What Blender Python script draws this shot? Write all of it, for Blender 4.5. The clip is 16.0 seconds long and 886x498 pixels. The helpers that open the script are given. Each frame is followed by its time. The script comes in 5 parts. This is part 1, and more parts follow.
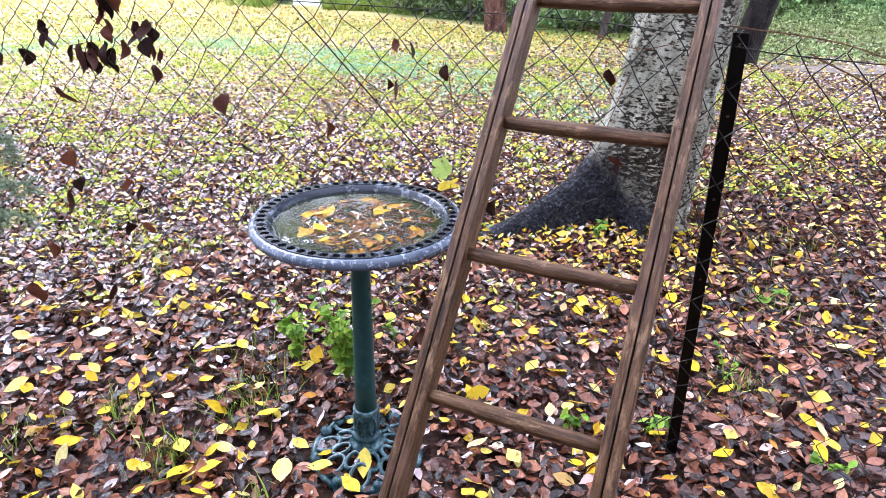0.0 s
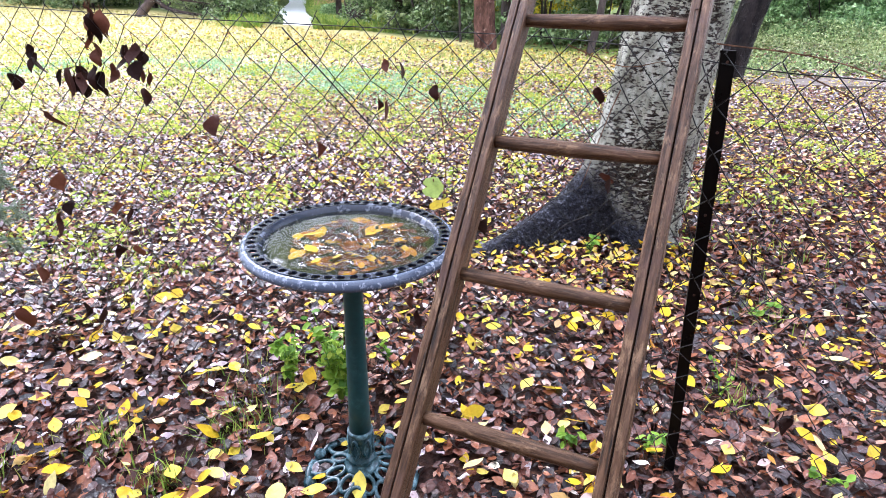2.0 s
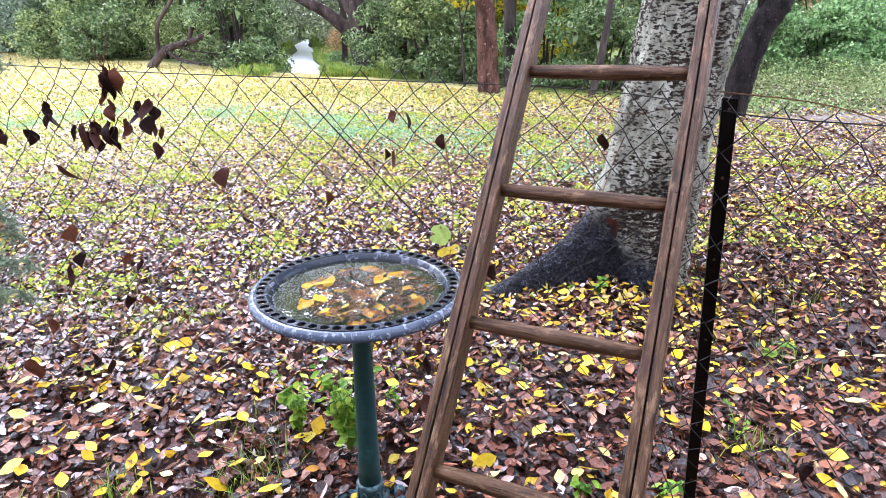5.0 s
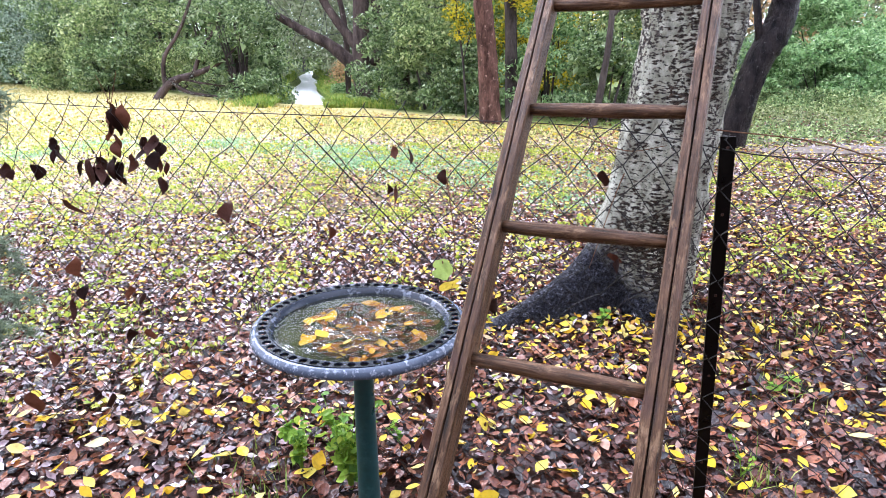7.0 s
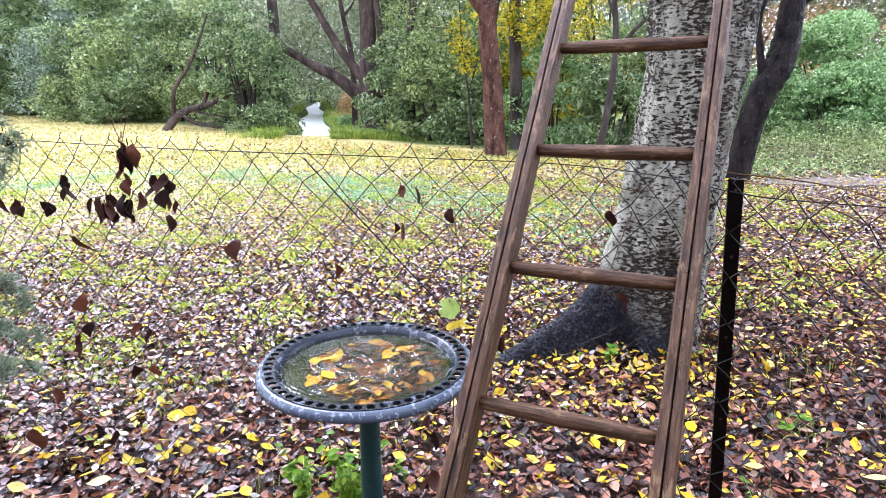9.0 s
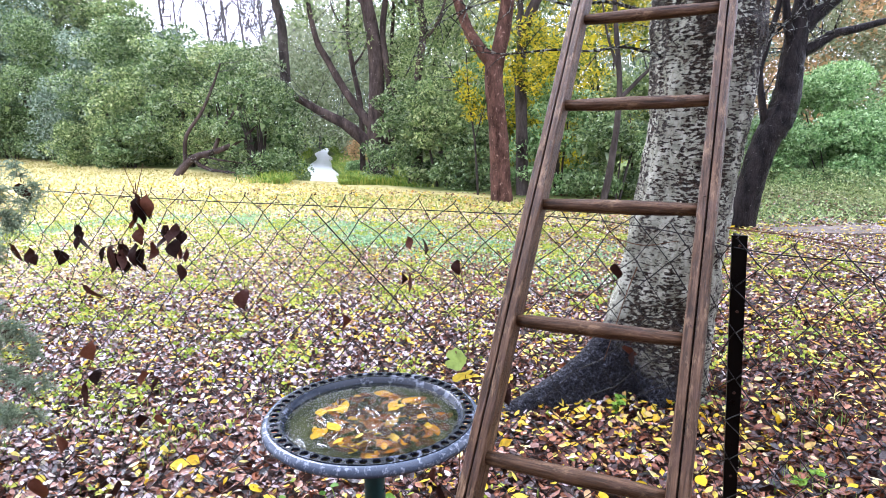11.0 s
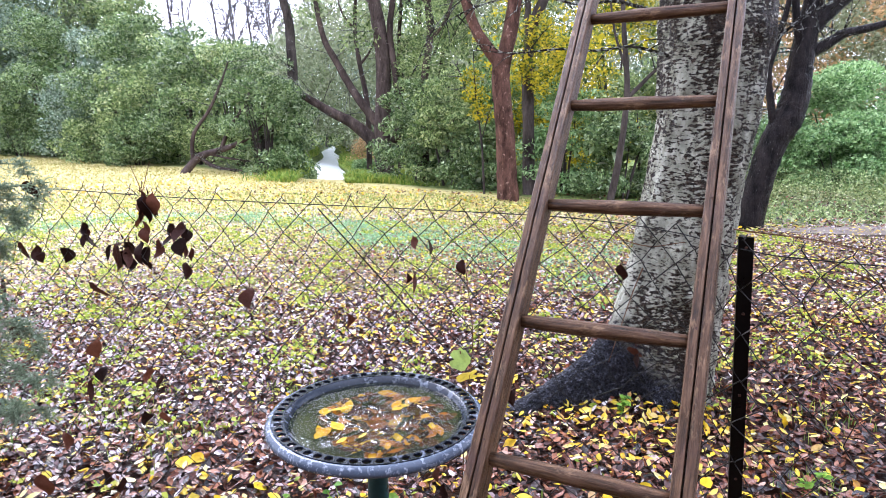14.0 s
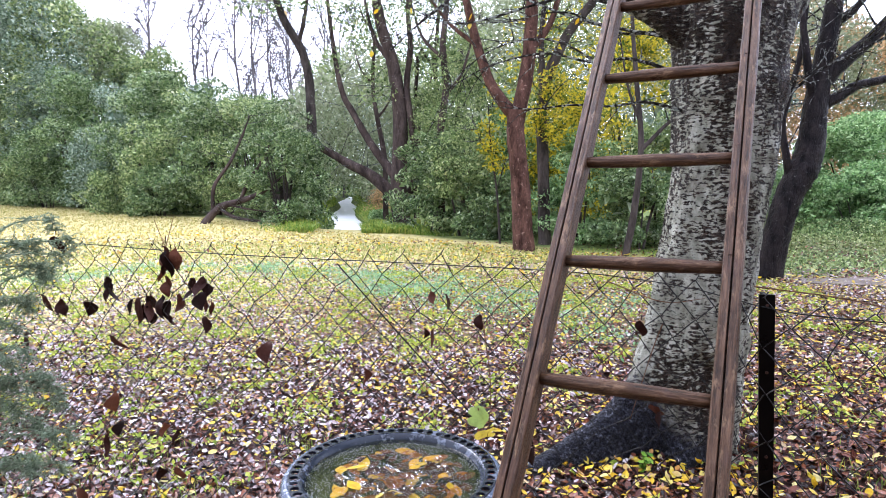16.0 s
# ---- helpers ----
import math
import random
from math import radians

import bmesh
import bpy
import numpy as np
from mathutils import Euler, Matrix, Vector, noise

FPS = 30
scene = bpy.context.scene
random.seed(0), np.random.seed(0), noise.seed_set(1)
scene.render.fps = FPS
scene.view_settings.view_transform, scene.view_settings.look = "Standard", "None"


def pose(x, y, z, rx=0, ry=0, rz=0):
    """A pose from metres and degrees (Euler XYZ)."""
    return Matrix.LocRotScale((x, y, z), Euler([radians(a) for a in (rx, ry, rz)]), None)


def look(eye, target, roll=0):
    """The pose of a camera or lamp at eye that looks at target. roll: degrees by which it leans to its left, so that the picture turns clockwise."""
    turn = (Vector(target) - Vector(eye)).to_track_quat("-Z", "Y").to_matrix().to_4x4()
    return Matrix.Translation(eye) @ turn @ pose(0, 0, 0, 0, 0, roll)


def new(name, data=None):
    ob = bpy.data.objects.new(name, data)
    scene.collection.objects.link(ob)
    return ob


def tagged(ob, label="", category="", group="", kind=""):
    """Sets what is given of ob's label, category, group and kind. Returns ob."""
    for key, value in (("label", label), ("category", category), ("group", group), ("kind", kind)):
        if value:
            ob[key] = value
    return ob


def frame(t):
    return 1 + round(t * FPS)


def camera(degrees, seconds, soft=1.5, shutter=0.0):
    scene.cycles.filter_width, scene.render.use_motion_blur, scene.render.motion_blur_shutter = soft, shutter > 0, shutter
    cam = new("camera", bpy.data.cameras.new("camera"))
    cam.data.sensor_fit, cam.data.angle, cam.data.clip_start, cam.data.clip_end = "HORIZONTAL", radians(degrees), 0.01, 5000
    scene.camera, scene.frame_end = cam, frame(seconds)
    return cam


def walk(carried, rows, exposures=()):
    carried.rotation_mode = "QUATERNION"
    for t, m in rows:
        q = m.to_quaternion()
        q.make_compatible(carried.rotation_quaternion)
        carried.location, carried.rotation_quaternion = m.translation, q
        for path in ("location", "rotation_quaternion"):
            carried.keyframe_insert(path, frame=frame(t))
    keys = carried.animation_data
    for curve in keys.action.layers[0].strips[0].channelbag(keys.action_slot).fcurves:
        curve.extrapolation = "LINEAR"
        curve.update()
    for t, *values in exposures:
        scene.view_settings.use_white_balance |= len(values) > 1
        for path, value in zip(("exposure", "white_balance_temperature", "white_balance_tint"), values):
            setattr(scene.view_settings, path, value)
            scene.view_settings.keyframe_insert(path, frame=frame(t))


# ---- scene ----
cam = camera(70.2, 16.0, soft=0.42)
PATH = [
    (0, (0.106, -0.28, 1.293), (-0.02, 1.522, 0.434), 1.3),
    (0.5, (0.107, -0.279, 1.293), (-0.018, 1.531, 0.451), 1.1),
    (1, (0.107, -0.279, 1.295), (-0.016, 1.539, 0.47), 1.0),
    (1.5, (0.106, -0.275, 1.296), (-0.008, 1.547, 0.48), 0.9),
    (2, (0.107, -0.27, 1.298), (0.0, 1.554, 0.485), 0.7),
    (2.5, (0.107, -0.271, 1.301), (0.005, 1.558, 0.498), 0.7),
    (3, (0.106, -0.272, 1.303), (0.002, 1.564, 0.515), 0.5),
    (3.5, (0.105, -0.273, 1.307), (-0.004, 1.575, 0.549), -0.1),
    (4, (0.104, -0.269, 1.31), (-0.027, 1.587, 0.577), -0.6),
    (6.5, (0.105, -0.265, 1.327), (-0.028, 1.628, 0.695), -0.3),
    (7, (0.105, -0.266, 1.332), (-0.036, 1.634, 0.723), -0.5),
    (7.5, (0.104, -0.263, 1.334), (-0.051, 1.638, 0.735), -0.9),
    (8, (0.102, -0.259, 1.342), (-0.052, 1.649, 0.762), -0.9),
    (8.5, (0.102, -0.26, 1.348), (-0.049, 1.657, 0.798), -0.7),
    (9, (0.099, -0.256, 1.355), (-0.059, 1.669, 0.835), -0.5),
    (9.5, (0.097, -0.264, 1.363), (-0.087, 1.671, 0.893), -0.3),
    (12, (0.101, -0.268, 1.379), (-0.072, 1.689, 1.005), -0.3),
    (12.5, (0.103, -0.268, 1.379), (-0.068, 1.689, 1.002), -0.2),
    (13, (0.103, -0.269, 1.379), (-0.063, 1.688, 0.999), -0.2),
    (13.5, (0.101, -0.268, 1.379), (-0.072, 1.687, 0.992), -0.1),
    (14, (0.101, -0.264, 1.379), (-0.097, 1.688, 0.992), -0.1),
    (14.5, (0.099, -0.262, 1.383), (-0.131, 1.691, 1.018), -0.2),
    (15, (0.097, -0.262, 1.391), (-0.159, 1.698, 1.083), -0.5),
    (15.5, (0.096, -0.271, 1.395), (-0.162, 1.694, 1.132), -0.3),
    (16, (0.096, -0.271, 1.396), (-0.153, 1.7, 1.163), -0.3),
]
walk(cam, [(t, look(eye, target, roll)) for t, eye, target, roll in PATH],
     [(0, .95, 5720, 19), (7, .92, 5720, 19), (12, .80, 5700, 19), (14.5, .74, 5700, 19), (16, .51, 5700, 19)])

# ---------------------------------------------------------------- light
world = bpy.data.worlds.new("overcast_sky")
world.use_nodes = True
scene.world = world
wn = world.node_tree
for n in list(wn.nodes):
    wn.nodes.remove(n)
sky = wn.nodes.new("ShaderNodeTexSky")
sky.sky_type, sky.sun_disc = "NISHITA", False
sky.sun_elevation, sky.sun_rotation = radians(42), radians(-37)
sky.dust_density, sky.ozone_density = 3.0, 1.0
grey = wn.nodes.new("ShaderNodeHueSaturation")
grey.inputs["Saturation"].default_value = 0.22
cloud = wn.nodes.new("ShaderNodeMix")
cloud.data_type, cloud.blend_type = "RGBA", "MIX"
cloud.inputs["Factor"].default_value = 0.72
cloud.inputs["B"].default_value = (9.3, 9.8, 10.9, 1)
back = wn.nodes.new("ShaderNodeBackground")
back.inputs["Strength"].default_value = 0.29
wout = wn.nodes.new("ShaderNodeOutputWorld")
wn.links.new(sky.outputs["Color"], grey.inputs["Color"])
wn.links.new(grey.outputs["Color"], cloud.inputs["A"])
wn.links.new(cloud.outputs["Result"], back.inputs["Color"])
wn.links.new(back.outputs["Background"], wout.inputs["Surface"])

sun = new("sun", bpy.data.lights.new("sun", "SUN"))
sun.data.energy, sun.data.angle, sun.data.color = 2.2, radians(20), (1.0, 0.96, 0.90)
sun.matrix_world = look((-9, 15, 13), (0, 3, 0))

# ---------------------------------------------------------------- materials


class Mat:
    """A node material with a Principled surface and shorthand for its nodes."""

    def __init__(self, name, rough=0.6, metal=0.0, spec=0.5):
        self.m = bpy.data.materials.new(name)
        self.m.use_nodes = True
        self.t = self.m.node_tree
        self.b = self.t.nodes["Principled BSDF"]
        self.out = self.t.nodes["Material Output"]
        self.b.inputs["Roughness"].default_value = rough
        self.b.inputs["Metallic"].default_value = metal
        self.b.inputs["Specular IOR Level"].default_value = spec

    def node(self, kind, **values):
        n = self.t.nodes.new("ShaderNode" + kind)
        for k, v in values.items():
            n.inputs[k.replace("_", " ")].default_value = v
        return n

    def link(self, a, b):
        self.t.links.new(a, b)

    def coords(self, scale=(1, 1, 1), world=False):
        src = self.node("NewGeometry").outputs["Position"] if world else self.node("TexCoord").outputs["Object"]
        mp = self.node("Mapping", Scale=scale)
        self.link(src, mp.inputs["Vector"])
        return mp.outputs["Vector"]

    def noise(self, vec, scale, detail=4.0, rough=0.55):
        n = self.node("TexNoise", Scale=scale, Detail=detail, Roughness=rough)
        self.link(vec, n.inputs["Vector"])
        return n.outputs["Fac"]

    def ramp(self, fac, stops, constant=False):
        r = self.node("ValToRGB")
        e = r.color_ramp.elements
        r.color_ramp.interpolation = "CONSTANT" if constant else "LINEAR"
        while len(e) < len(stops):
            e.new(0.5)
        for el, (p, c) in zip(e, stops):
            el.position, el.color = p, (*c, 1)
        self.link(fac, r.inputs["Fac"])
        return r.outputs["Color"]

    def mix(self, fac, a, b, blend="MIX"):
        m = self.t.nodes.new("ShaderNodeMix")
        m.data_type, m.blend_type = "RGBA", blend
        for sock, v in ((m.inputs["Factor"], fac), (m.inputs["A"], a), (m.inputs["B"], b)):
            if isinstance(v, (int, float)):
                sock.default_value = v
            elif isinstance(v, tuple):
                sock.default_value = (*v, 1)
            else:
                self.link(v, sock)
        return m.outputs["Result"]

    def range(self, fac, a, b, c=0.0, d=1.0):
        r = self.node("MapRange", From_Min=a, From_Max=b, To_Min=c, To_Max=d)
        self.link(fac, r.inputs["Value"])
        return r.outputs["Result"]

    def bump(self, fac, strength=0.3, dist=0.01, chain=None):
        bp = self.node("Bump", Strength=strength, Distance=dist)
        self.link(fac, bp.inputs["Height"])
        if chain:
            self.link(chain, bp.inputs["Normal"])
        self.link(bp.outputs["Normal"], self.b.inputs["Normal"])
        return bp.outputs["Normal"]

    def color(self, c):
        self.link(c, self.b.inputs["Base Color"])

    def see_through(self, c, share=0.3):
        """Thin leaf: part of the light passes."""
        tr = self.node("BsdfTranslucent")
        self.link(c, tr.inputs["Color"])
        mx = self.node("MixShader", Fac=share)
        self.link(self.b.outputs[0], mx.inputs[1])
        self.link(tr.outputs[0], mx.inputs[2])
        self.link(mx.outputs[0], self.out.inputs["Surface"])


def leaf_material(name, stops, rough, share=0.25, island=True, spot=40.0, wet=0.0, lit_masses=False):
    m = Mat(name, rough, spec=.15)
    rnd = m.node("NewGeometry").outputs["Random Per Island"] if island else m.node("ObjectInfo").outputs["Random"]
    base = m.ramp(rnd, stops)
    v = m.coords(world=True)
    # broad random tone patches stand in for lit and shaded parts of a shrub
    tone = m.range(m.noise(v, spot, 6, .65), 0.3, 0.7, .5 if wet or lit_masses else .65, 1.45 if wet or lit_masses else 1.25)
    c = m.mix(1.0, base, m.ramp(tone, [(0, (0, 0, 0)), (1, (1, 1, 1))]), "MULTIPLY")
    m.color(c)
    nrm = m.bump(m.noise(v, max(spot * 3, 10), 5), .8 if wet else .45, .006 if wet else .004)
    if wet:
        m.link(nrm, m.b.inputs["Coat Normal"])
        m.b.inputs["Coat Weight"].default_value, m.b.inputs["Coat Roughness"].default_value = wet, .06
    m.see_through(c, share)
    return m.m


BROWN = leaf_material("wet_brown_leaf", [(0, (.003, .001, .001)), (.20, (.018, .006, .005)), (.48, (.085, .025, .015)), (.74, (.18, .052, .024)), (.90, (.30, .105, .042)), (.97, (.42, .24, .17)), (1, (.58, .45, .42))], 0.45, 0.05, wet=.65)
# pale undersides; cool tints also put sky glints on wet leaves into the colour
PALE = leaf_material("pale_leaf_underside_and_glint", [(0, (.26, .17, .17)), (.4, (.46, .36, .37)), (.85, (.62, .55, .57)), (1, (.66, .60, .42))], 0.3, 0.1, wet=.6)
YELLOW = leaf_material("yellow_leaf", [(0, (.64, .40, .012)), (.4, (.68, .51, .03)), (.65, (.72, .58, .10)), (.85, (.74, .64, .26)), (.93, (.53, .23, .02)), (1, (.74, .66, .42))], 0.32, 0.3, wet=.4)
YELLOW_ONE = leaf_material("yellow_leaf_single", [(0, (.62, .38, .012)), (.45, (.68, .50, .025)), (.72, (.72, .58, .10)), (.9, (.74, .65, .32)), (1, (.55, .24, .02))], 0.32, 0.3, island=False)
HANGING = leaf_material("dead_hanging_leaf", [(0, (.012, .005, .004)), (.5, (.035, .012, .008)), (.8, (.085, .028, .016)), (1, (.15, .055, .030))], 0.62, 0.12, island=False)
WEED = leaf_material("fresh_green_leaf", [(0, (0.08, 0.20, 0.028)), (.6, (0.25, 0.42, 0.05)), (1, (0.48, 0.60, 0.09))], 0.4, 0.35)
SOAKED = leaf_material("soaked_leaf", [(0, (.015, .005, .003)), (.35, (.06, .019, .006)), (.55, (.18, .052, .007)), (.72, (.42, .15, .009)), (.88, (.62, .34, .013)), (1, (.68, .47, .03))], 0.3, 0.1, island=False)
VINE = leaf_material("pale_green_vine_leaf", [(0, (0.315, 0.432, 0.108)), (1, (0.45, 0.522, 0.135))], 0.4, 0.4, island=False)
GRASS = leaf_material("grass_blade", [(0, (0.102, 0.204, 0.0306)), (.6, (0.265, 0.367, 0.0612)), (1, (0.46, 0.46, 0.102))], 0.4, 0.35)
WEEDLET = leaf_material("yellow_green_weed_leaf", [(0, (.16, .26, .03)), (.5, (.36, .44, .05)), (1, (.60, .60, .12))], 0.4, 0.35)
LAWN = leaf_material("lawn_grass_blade", [(0, (0.27, 0.26, 0.0744)), (.5, (0.512, 0.446, 0.167)), (1, (0.66, 0.558, 0.288))], 0.5, 0.35)
CLOVER = leaf_material("clover_leaf", [(0, (0.16, 0.32, 0.14)), (1, (0.38, 0.56, 0.30))], 0.4, 0.35)
# in these three ramps dark stops stand for shaded gaps, pale ones for highlights
DARK_FOL = leaf_material("dark_evergreen_leaf", [(0, (0.034, 0.068, 0.025)), (.5, (0.145, 0.218, 0.078)), (.85, (0.32, 0.41, 0.18)), (1, (0.50, 0.57, 0.38))], 0.35, 0.3, spot=1.4, lit_masses=True)
MID_FOL = leaf_material("green_shrub_leaf", [(0, (0.055, 0.10, 0.032)), (.5, (0.23, 0.31, 0.11)), (.9, (0.47, 0.54, 0.24)), (1, (0.64, 0.66, 0.36))], 0.4, 0.35, spot=1.4, lit_masses=True)
GREY_FOL = leaf_material("grey_green_leaf", [(0, (.06, .10, .06)), (.6, (.24, .32, .22)), (1, (.46, .53, .43))], 0.4, 0.35, spot=1.2, lit_masses=True)
YEL_FOL = leaf_material("autumn_yellow_leaf", [(0, (.04, .08, .015)), (.32, (.18, .23, .035)), (.5, (.50, .44, .03)), (1, (.80, .62, .03))], 0.45, 0.4, spot=3)
RUST_FOL = leaf_material("rusty_far_leaf", [(0, (0.20, 0.18, 0.085)), (.5, (0.52, 0.35, 0.17)), (1, (0.74, 0.45, 0.22))], 0.5, 0.3, spot=2)
BRIGHT_FOL = leaf_material("bright_shrub_leaf", [(0, (0.06, 0.13, 0.045)), (.5, (0.23, 0.38, 0.13)), (1, (0.52, 0.66, 0.34))], 0.4, 0.35, spot=3)
# far leaves: distance haze is mixed in as a paler, greyer colour
HAZE_FOL = leaf_material("haze_tinted_yellow_green_leaf", [(0, (0.17, 0.20, 0.11)), (.6, (0.33, 0.37, 0.21)), (1, (0.51, 0.53, 0.36))], 0.5, 0.4, spot=2)
OLIVE = leaf_material("olive_ground_leaf", [(0, (0.05, 0.075, 0.02)), (.5, (0.19, 0.22, 0.075)), (1, (0.40, 0.41, 0.20))], 0.4, 0.3, spot=3)
CONIFER = leaf_material("blue_green_needle", [(0, (.10, .15, .09)), (1, (.36, .44, .30))], 0.6, 0.35)


def ground_material():
    m = Mat("leaf_mould_and_lawn", 0.7, spec=.1)
    v = m.coords(world=True)
    sep = m.node("SeparateXYZ")
    m.link(v, sep.inputs[0])
    soil = m.ramp(m.noise(v, 28, 6), [(.3, (.006, .003, .0025)), (.55, (.028, .012, .008)), (.75, (.10, .045, .025))])
    lawn = m.ramp(m.noise(v, 9, 6), [(.3, (.24, .20, .065)), (.5, (.48, .41, .16)), (.72, (.63, .53, .28))])
    edge = m.node("Math")
    edge.operation = "MULTIPLY_ADD"
    edge.inputs[1].default_value = -0.55
    m.link(sep.outputs["X"], edge.inputs[0])
    m.link(sep.outputs["Y"], edge.inputs[2])
    wob = m.node("Math")
    wob.operation = "MULTIPLY_ADD"
    wob.inputs[1].default_value = 3.2
    m.link(m.noise(v, 0.9, 5), wob.inputs[0])
    m.link(edge.outputs[0], wob.inputs[2])
    grow = m.range(wob.outputs[0], 5.5, 10.5)
    field = m.mix(grow, soil, lawn)
    weedy = m.ramp(m.noise(v, 5, 6), [(.3, (.05, .075, .02)), (.55, (.14, .18, .05)), (.75, (.26, .29, .10))])
    both = m.node("Math")
    both.operation = "MULTIPLY"
    m.link(m.range(sep.outputs["X"], 3.0, 4.2), both.inputs[0])
    m.link(m.range(sep.outputs["Y"], 8.9, 9.5), both.inputs[1])
    floor = m.node("Math")
    floor.operation = "MULTIPLY_ADD"
    floor.inputs[1].default_value = .68
    m.link(sep.outputs["X"], floor.inputs[0])
    m.link(sep.outputs["Y"], floor.inputs[2])
    under_trees = m.range(floor.outputs[0], 12.2, 13.0)
    m.color(m.mix(under_trees, m.mix(both.outputs[0], field, weedy), weedy))
    m.bump(m.noise(v, 60, 6), 0.8, 0.02)
    return m.m


GROUND = ground_material()


def bark_material(name, dark, light, scale, patch=None, at=.55, rough=0.75, stretch=(1, 1, .35)):
    m = Mat(name, rough, spec=.06)
    v = m.coords(stretch)
    n1, n2 = m.noise(v, scale, 8, 0.65), m.noise(v, scale * 6, 5)
    c = m.mix(m.range(n1, .35, .65), dark, light)
    c = m.mix(m.range(n2, .3, .7, 0, .45), c, tuple(x * .4 for x in dark))
    if patch:
        spots = m.noise(m.coords((1, 1, 1)), scale * 1.4, 7, 0.7)
        c = m.mix(m.range(spots, at, at + .05), c, patch)
    m.color(c)
    a = m.bump(n1, .9, .05)
    m.bump(n2, .9, .02, a)
    return m.m


def lichen_bark():
    """Pale lichen crust broken by short level cracks, wet brown above the first limbs, blackish wet root flare with
    painted bluish sheen.
    """
    m = Mat("lichen_covered_bark", 0.65, spec=.09)
    sep = m.node("SeparateXYZ")
    m.link(m.node("TexCoord").outputs["Object"], sep.inputs[0])

    def add(a, k, c):
        n = m.node("Math")
        n.operation = "MULTIPLY_ADD"
        n.inputs[1].default_value = k
        m.link(a, n.inputs[0])
        m.link(c, n.inputs[2])
        return n.outputs[0]

    dash = m.noise(m.coords((1, 1, 3.2)), 29, 7, 0.68)
    spot = m.noise(m.coords((1, 1, 1.3)), 46, 5, 0.6)
    blot = m.noise(m.coords((1, 1, .8)), 3.2, 4, 0.5)
    streak = m.noise(m.coords((1, 1, .10)), 11, 4, 0.55)
    height = m.node("FloatCurve")
    curve = height.mapping.curves[0]
    for p in [(.0, .44), (.05, .46), (.085, .49), (.11, .53), (.16, .58), (.2, .57), (.3, .50), (.39, .50), (.43, .39), (.48, .36), (.7, .40)]:
        curve.points.new(*p)
    curve.points[0].location, curve.points[-1].location = (0, .43), (1, .40)
    height.mapping.update()
    m.link(m.range(sep.outputs["Z"], 0, 4.2), height.inputs["Value"])
    tot = add(dash, 1.1, add(spot, .55, add(blot, .42, add(streak, .45, m.range(height.outputs["Value"], 0, 1, -.35, .35)))))
    crust = m.node("Math")
    crust.operation = "MULTIPLY"
    mask = crust.outputs[0]
    bare = m.ramp(m.noise(m.coords((1, 1, 2)), 40, 6, 0.6), [(.3, (.004, .003, .002)), (.52, (.030, .020, .014)), (.72, (.13, .09, .065))])
    # bluish pale specks put the wet sheen into the root's colour
    wet = m.ramp(m.noise(m.coords(), 62, 8, 0.8), [(.40, (.003, .003, .004)), (.50, (.018, .018, .024)), (.57, (.062, .064, .085)), (.66, (.28, .29, .33))])
    dry = m.range(add(sep.outputs["X"], .85, add(sep.outputs["Z"], 1.0, m.range(blot, 0, 1, .05, .30))), .16, .36)
    bare = m.mix(dry, wet, bare)
    pale = m.ramp(m.noise(m.coords((1, 1, .6)), 18, 6), [(.3, (.19, .185, .135)), (.5, (.41, .405, .32)), (.7, (.66, .65, .55))])
    m.link(m.range(tot, 1.235, 1.285), crust.inputs[0])
    m.link(dry, crust.inputs[1])
    m.color(m.mix(mask, bare, pale))
    m.link(m.range(mask, 0, 1, .42, .9), m.b.inputs["Roughness"])
    m.bump(m.noise(m.coords(), 70, 6, .75), 1.0, .04)
    a = m.bump(dash, 1.0, .05)
    m.bump(spot, 1.0, .022, a)
    return m.m


LICHEN = lichen_bark()
DARK_BARK = bark_material("dark_wet_bark", (.003, .0025, .003), (.036, .028, .026), 12, (.24, .23, .21), .64, 0.38)
RED_BARK = bark_material("red_brown_bark", (.030, .014, .010), (.16, .082, .060), 9, (.25, .16, .125), .60)
CREEK_BARK = bark_material("brown_creekside_bark", (.026, .018, .016), (.12, .088, .076), 5, (.22, .18, .165), .62)
GREY_BARK = bark_material("grey_brown_bark", (.018, .014, .012), (.10, .08, .07), 4)
# distance haze is mixed into this bark as a paler grey
HAZE_BARK = bark_material("haze_tinted_far_bark", (.15, .13, .135), (.28, .25, .255), 4)
TWIG = bark_material("twig_bark", (.010, .008, .007), (.07, .06, .05), 25, (.36, .37, .33), .51)
STEM = bark_material("rusty_stem", (.14, .06, .03), (.30, .17, .10), 30)


def weathered_wood():
    m = Mat("weathered_brown_wood", 0.42, spec=.2)
    v = m.coords((36, 36, 3.2))
    g = m.noise(v, 3, 9, 0.72)
    wear = m.noise(m.coords((16, 16, 5)), 2.6, 8, 0.75)
    c = m.ramp(g, [(.34, (.007, .004, .002)), (.47, (.055, .026, .011)), (.66, (.145, .078, .042))])
    c = m.mix(m.range(wear, .54, .64, 0, .55), c, (.31, .195, .11))
    c = m.mix(m.range(m.noise(m.coords((2, 2, 2)), 7, 5), .55, .7, 0, .6), c, (.08, .04, .03))
    m.color(c)
    m.bump(g, .8, .006)
    return m.m


WOOD = weathered_wood()
GROOVE = bark_material("dark_groove", (.012, .008, .007), (.03, .02, .016), 40)
NAIL = Mat("rusted_nail", 0.6, 0.7)
NAIL.color(NAIL.ramp(NAIL.noise(NAIL.coords(), 300), [(.3, (.03, .02, .018)), (.7, (.12, .06, .04))]))
NAIL = NAIL.m


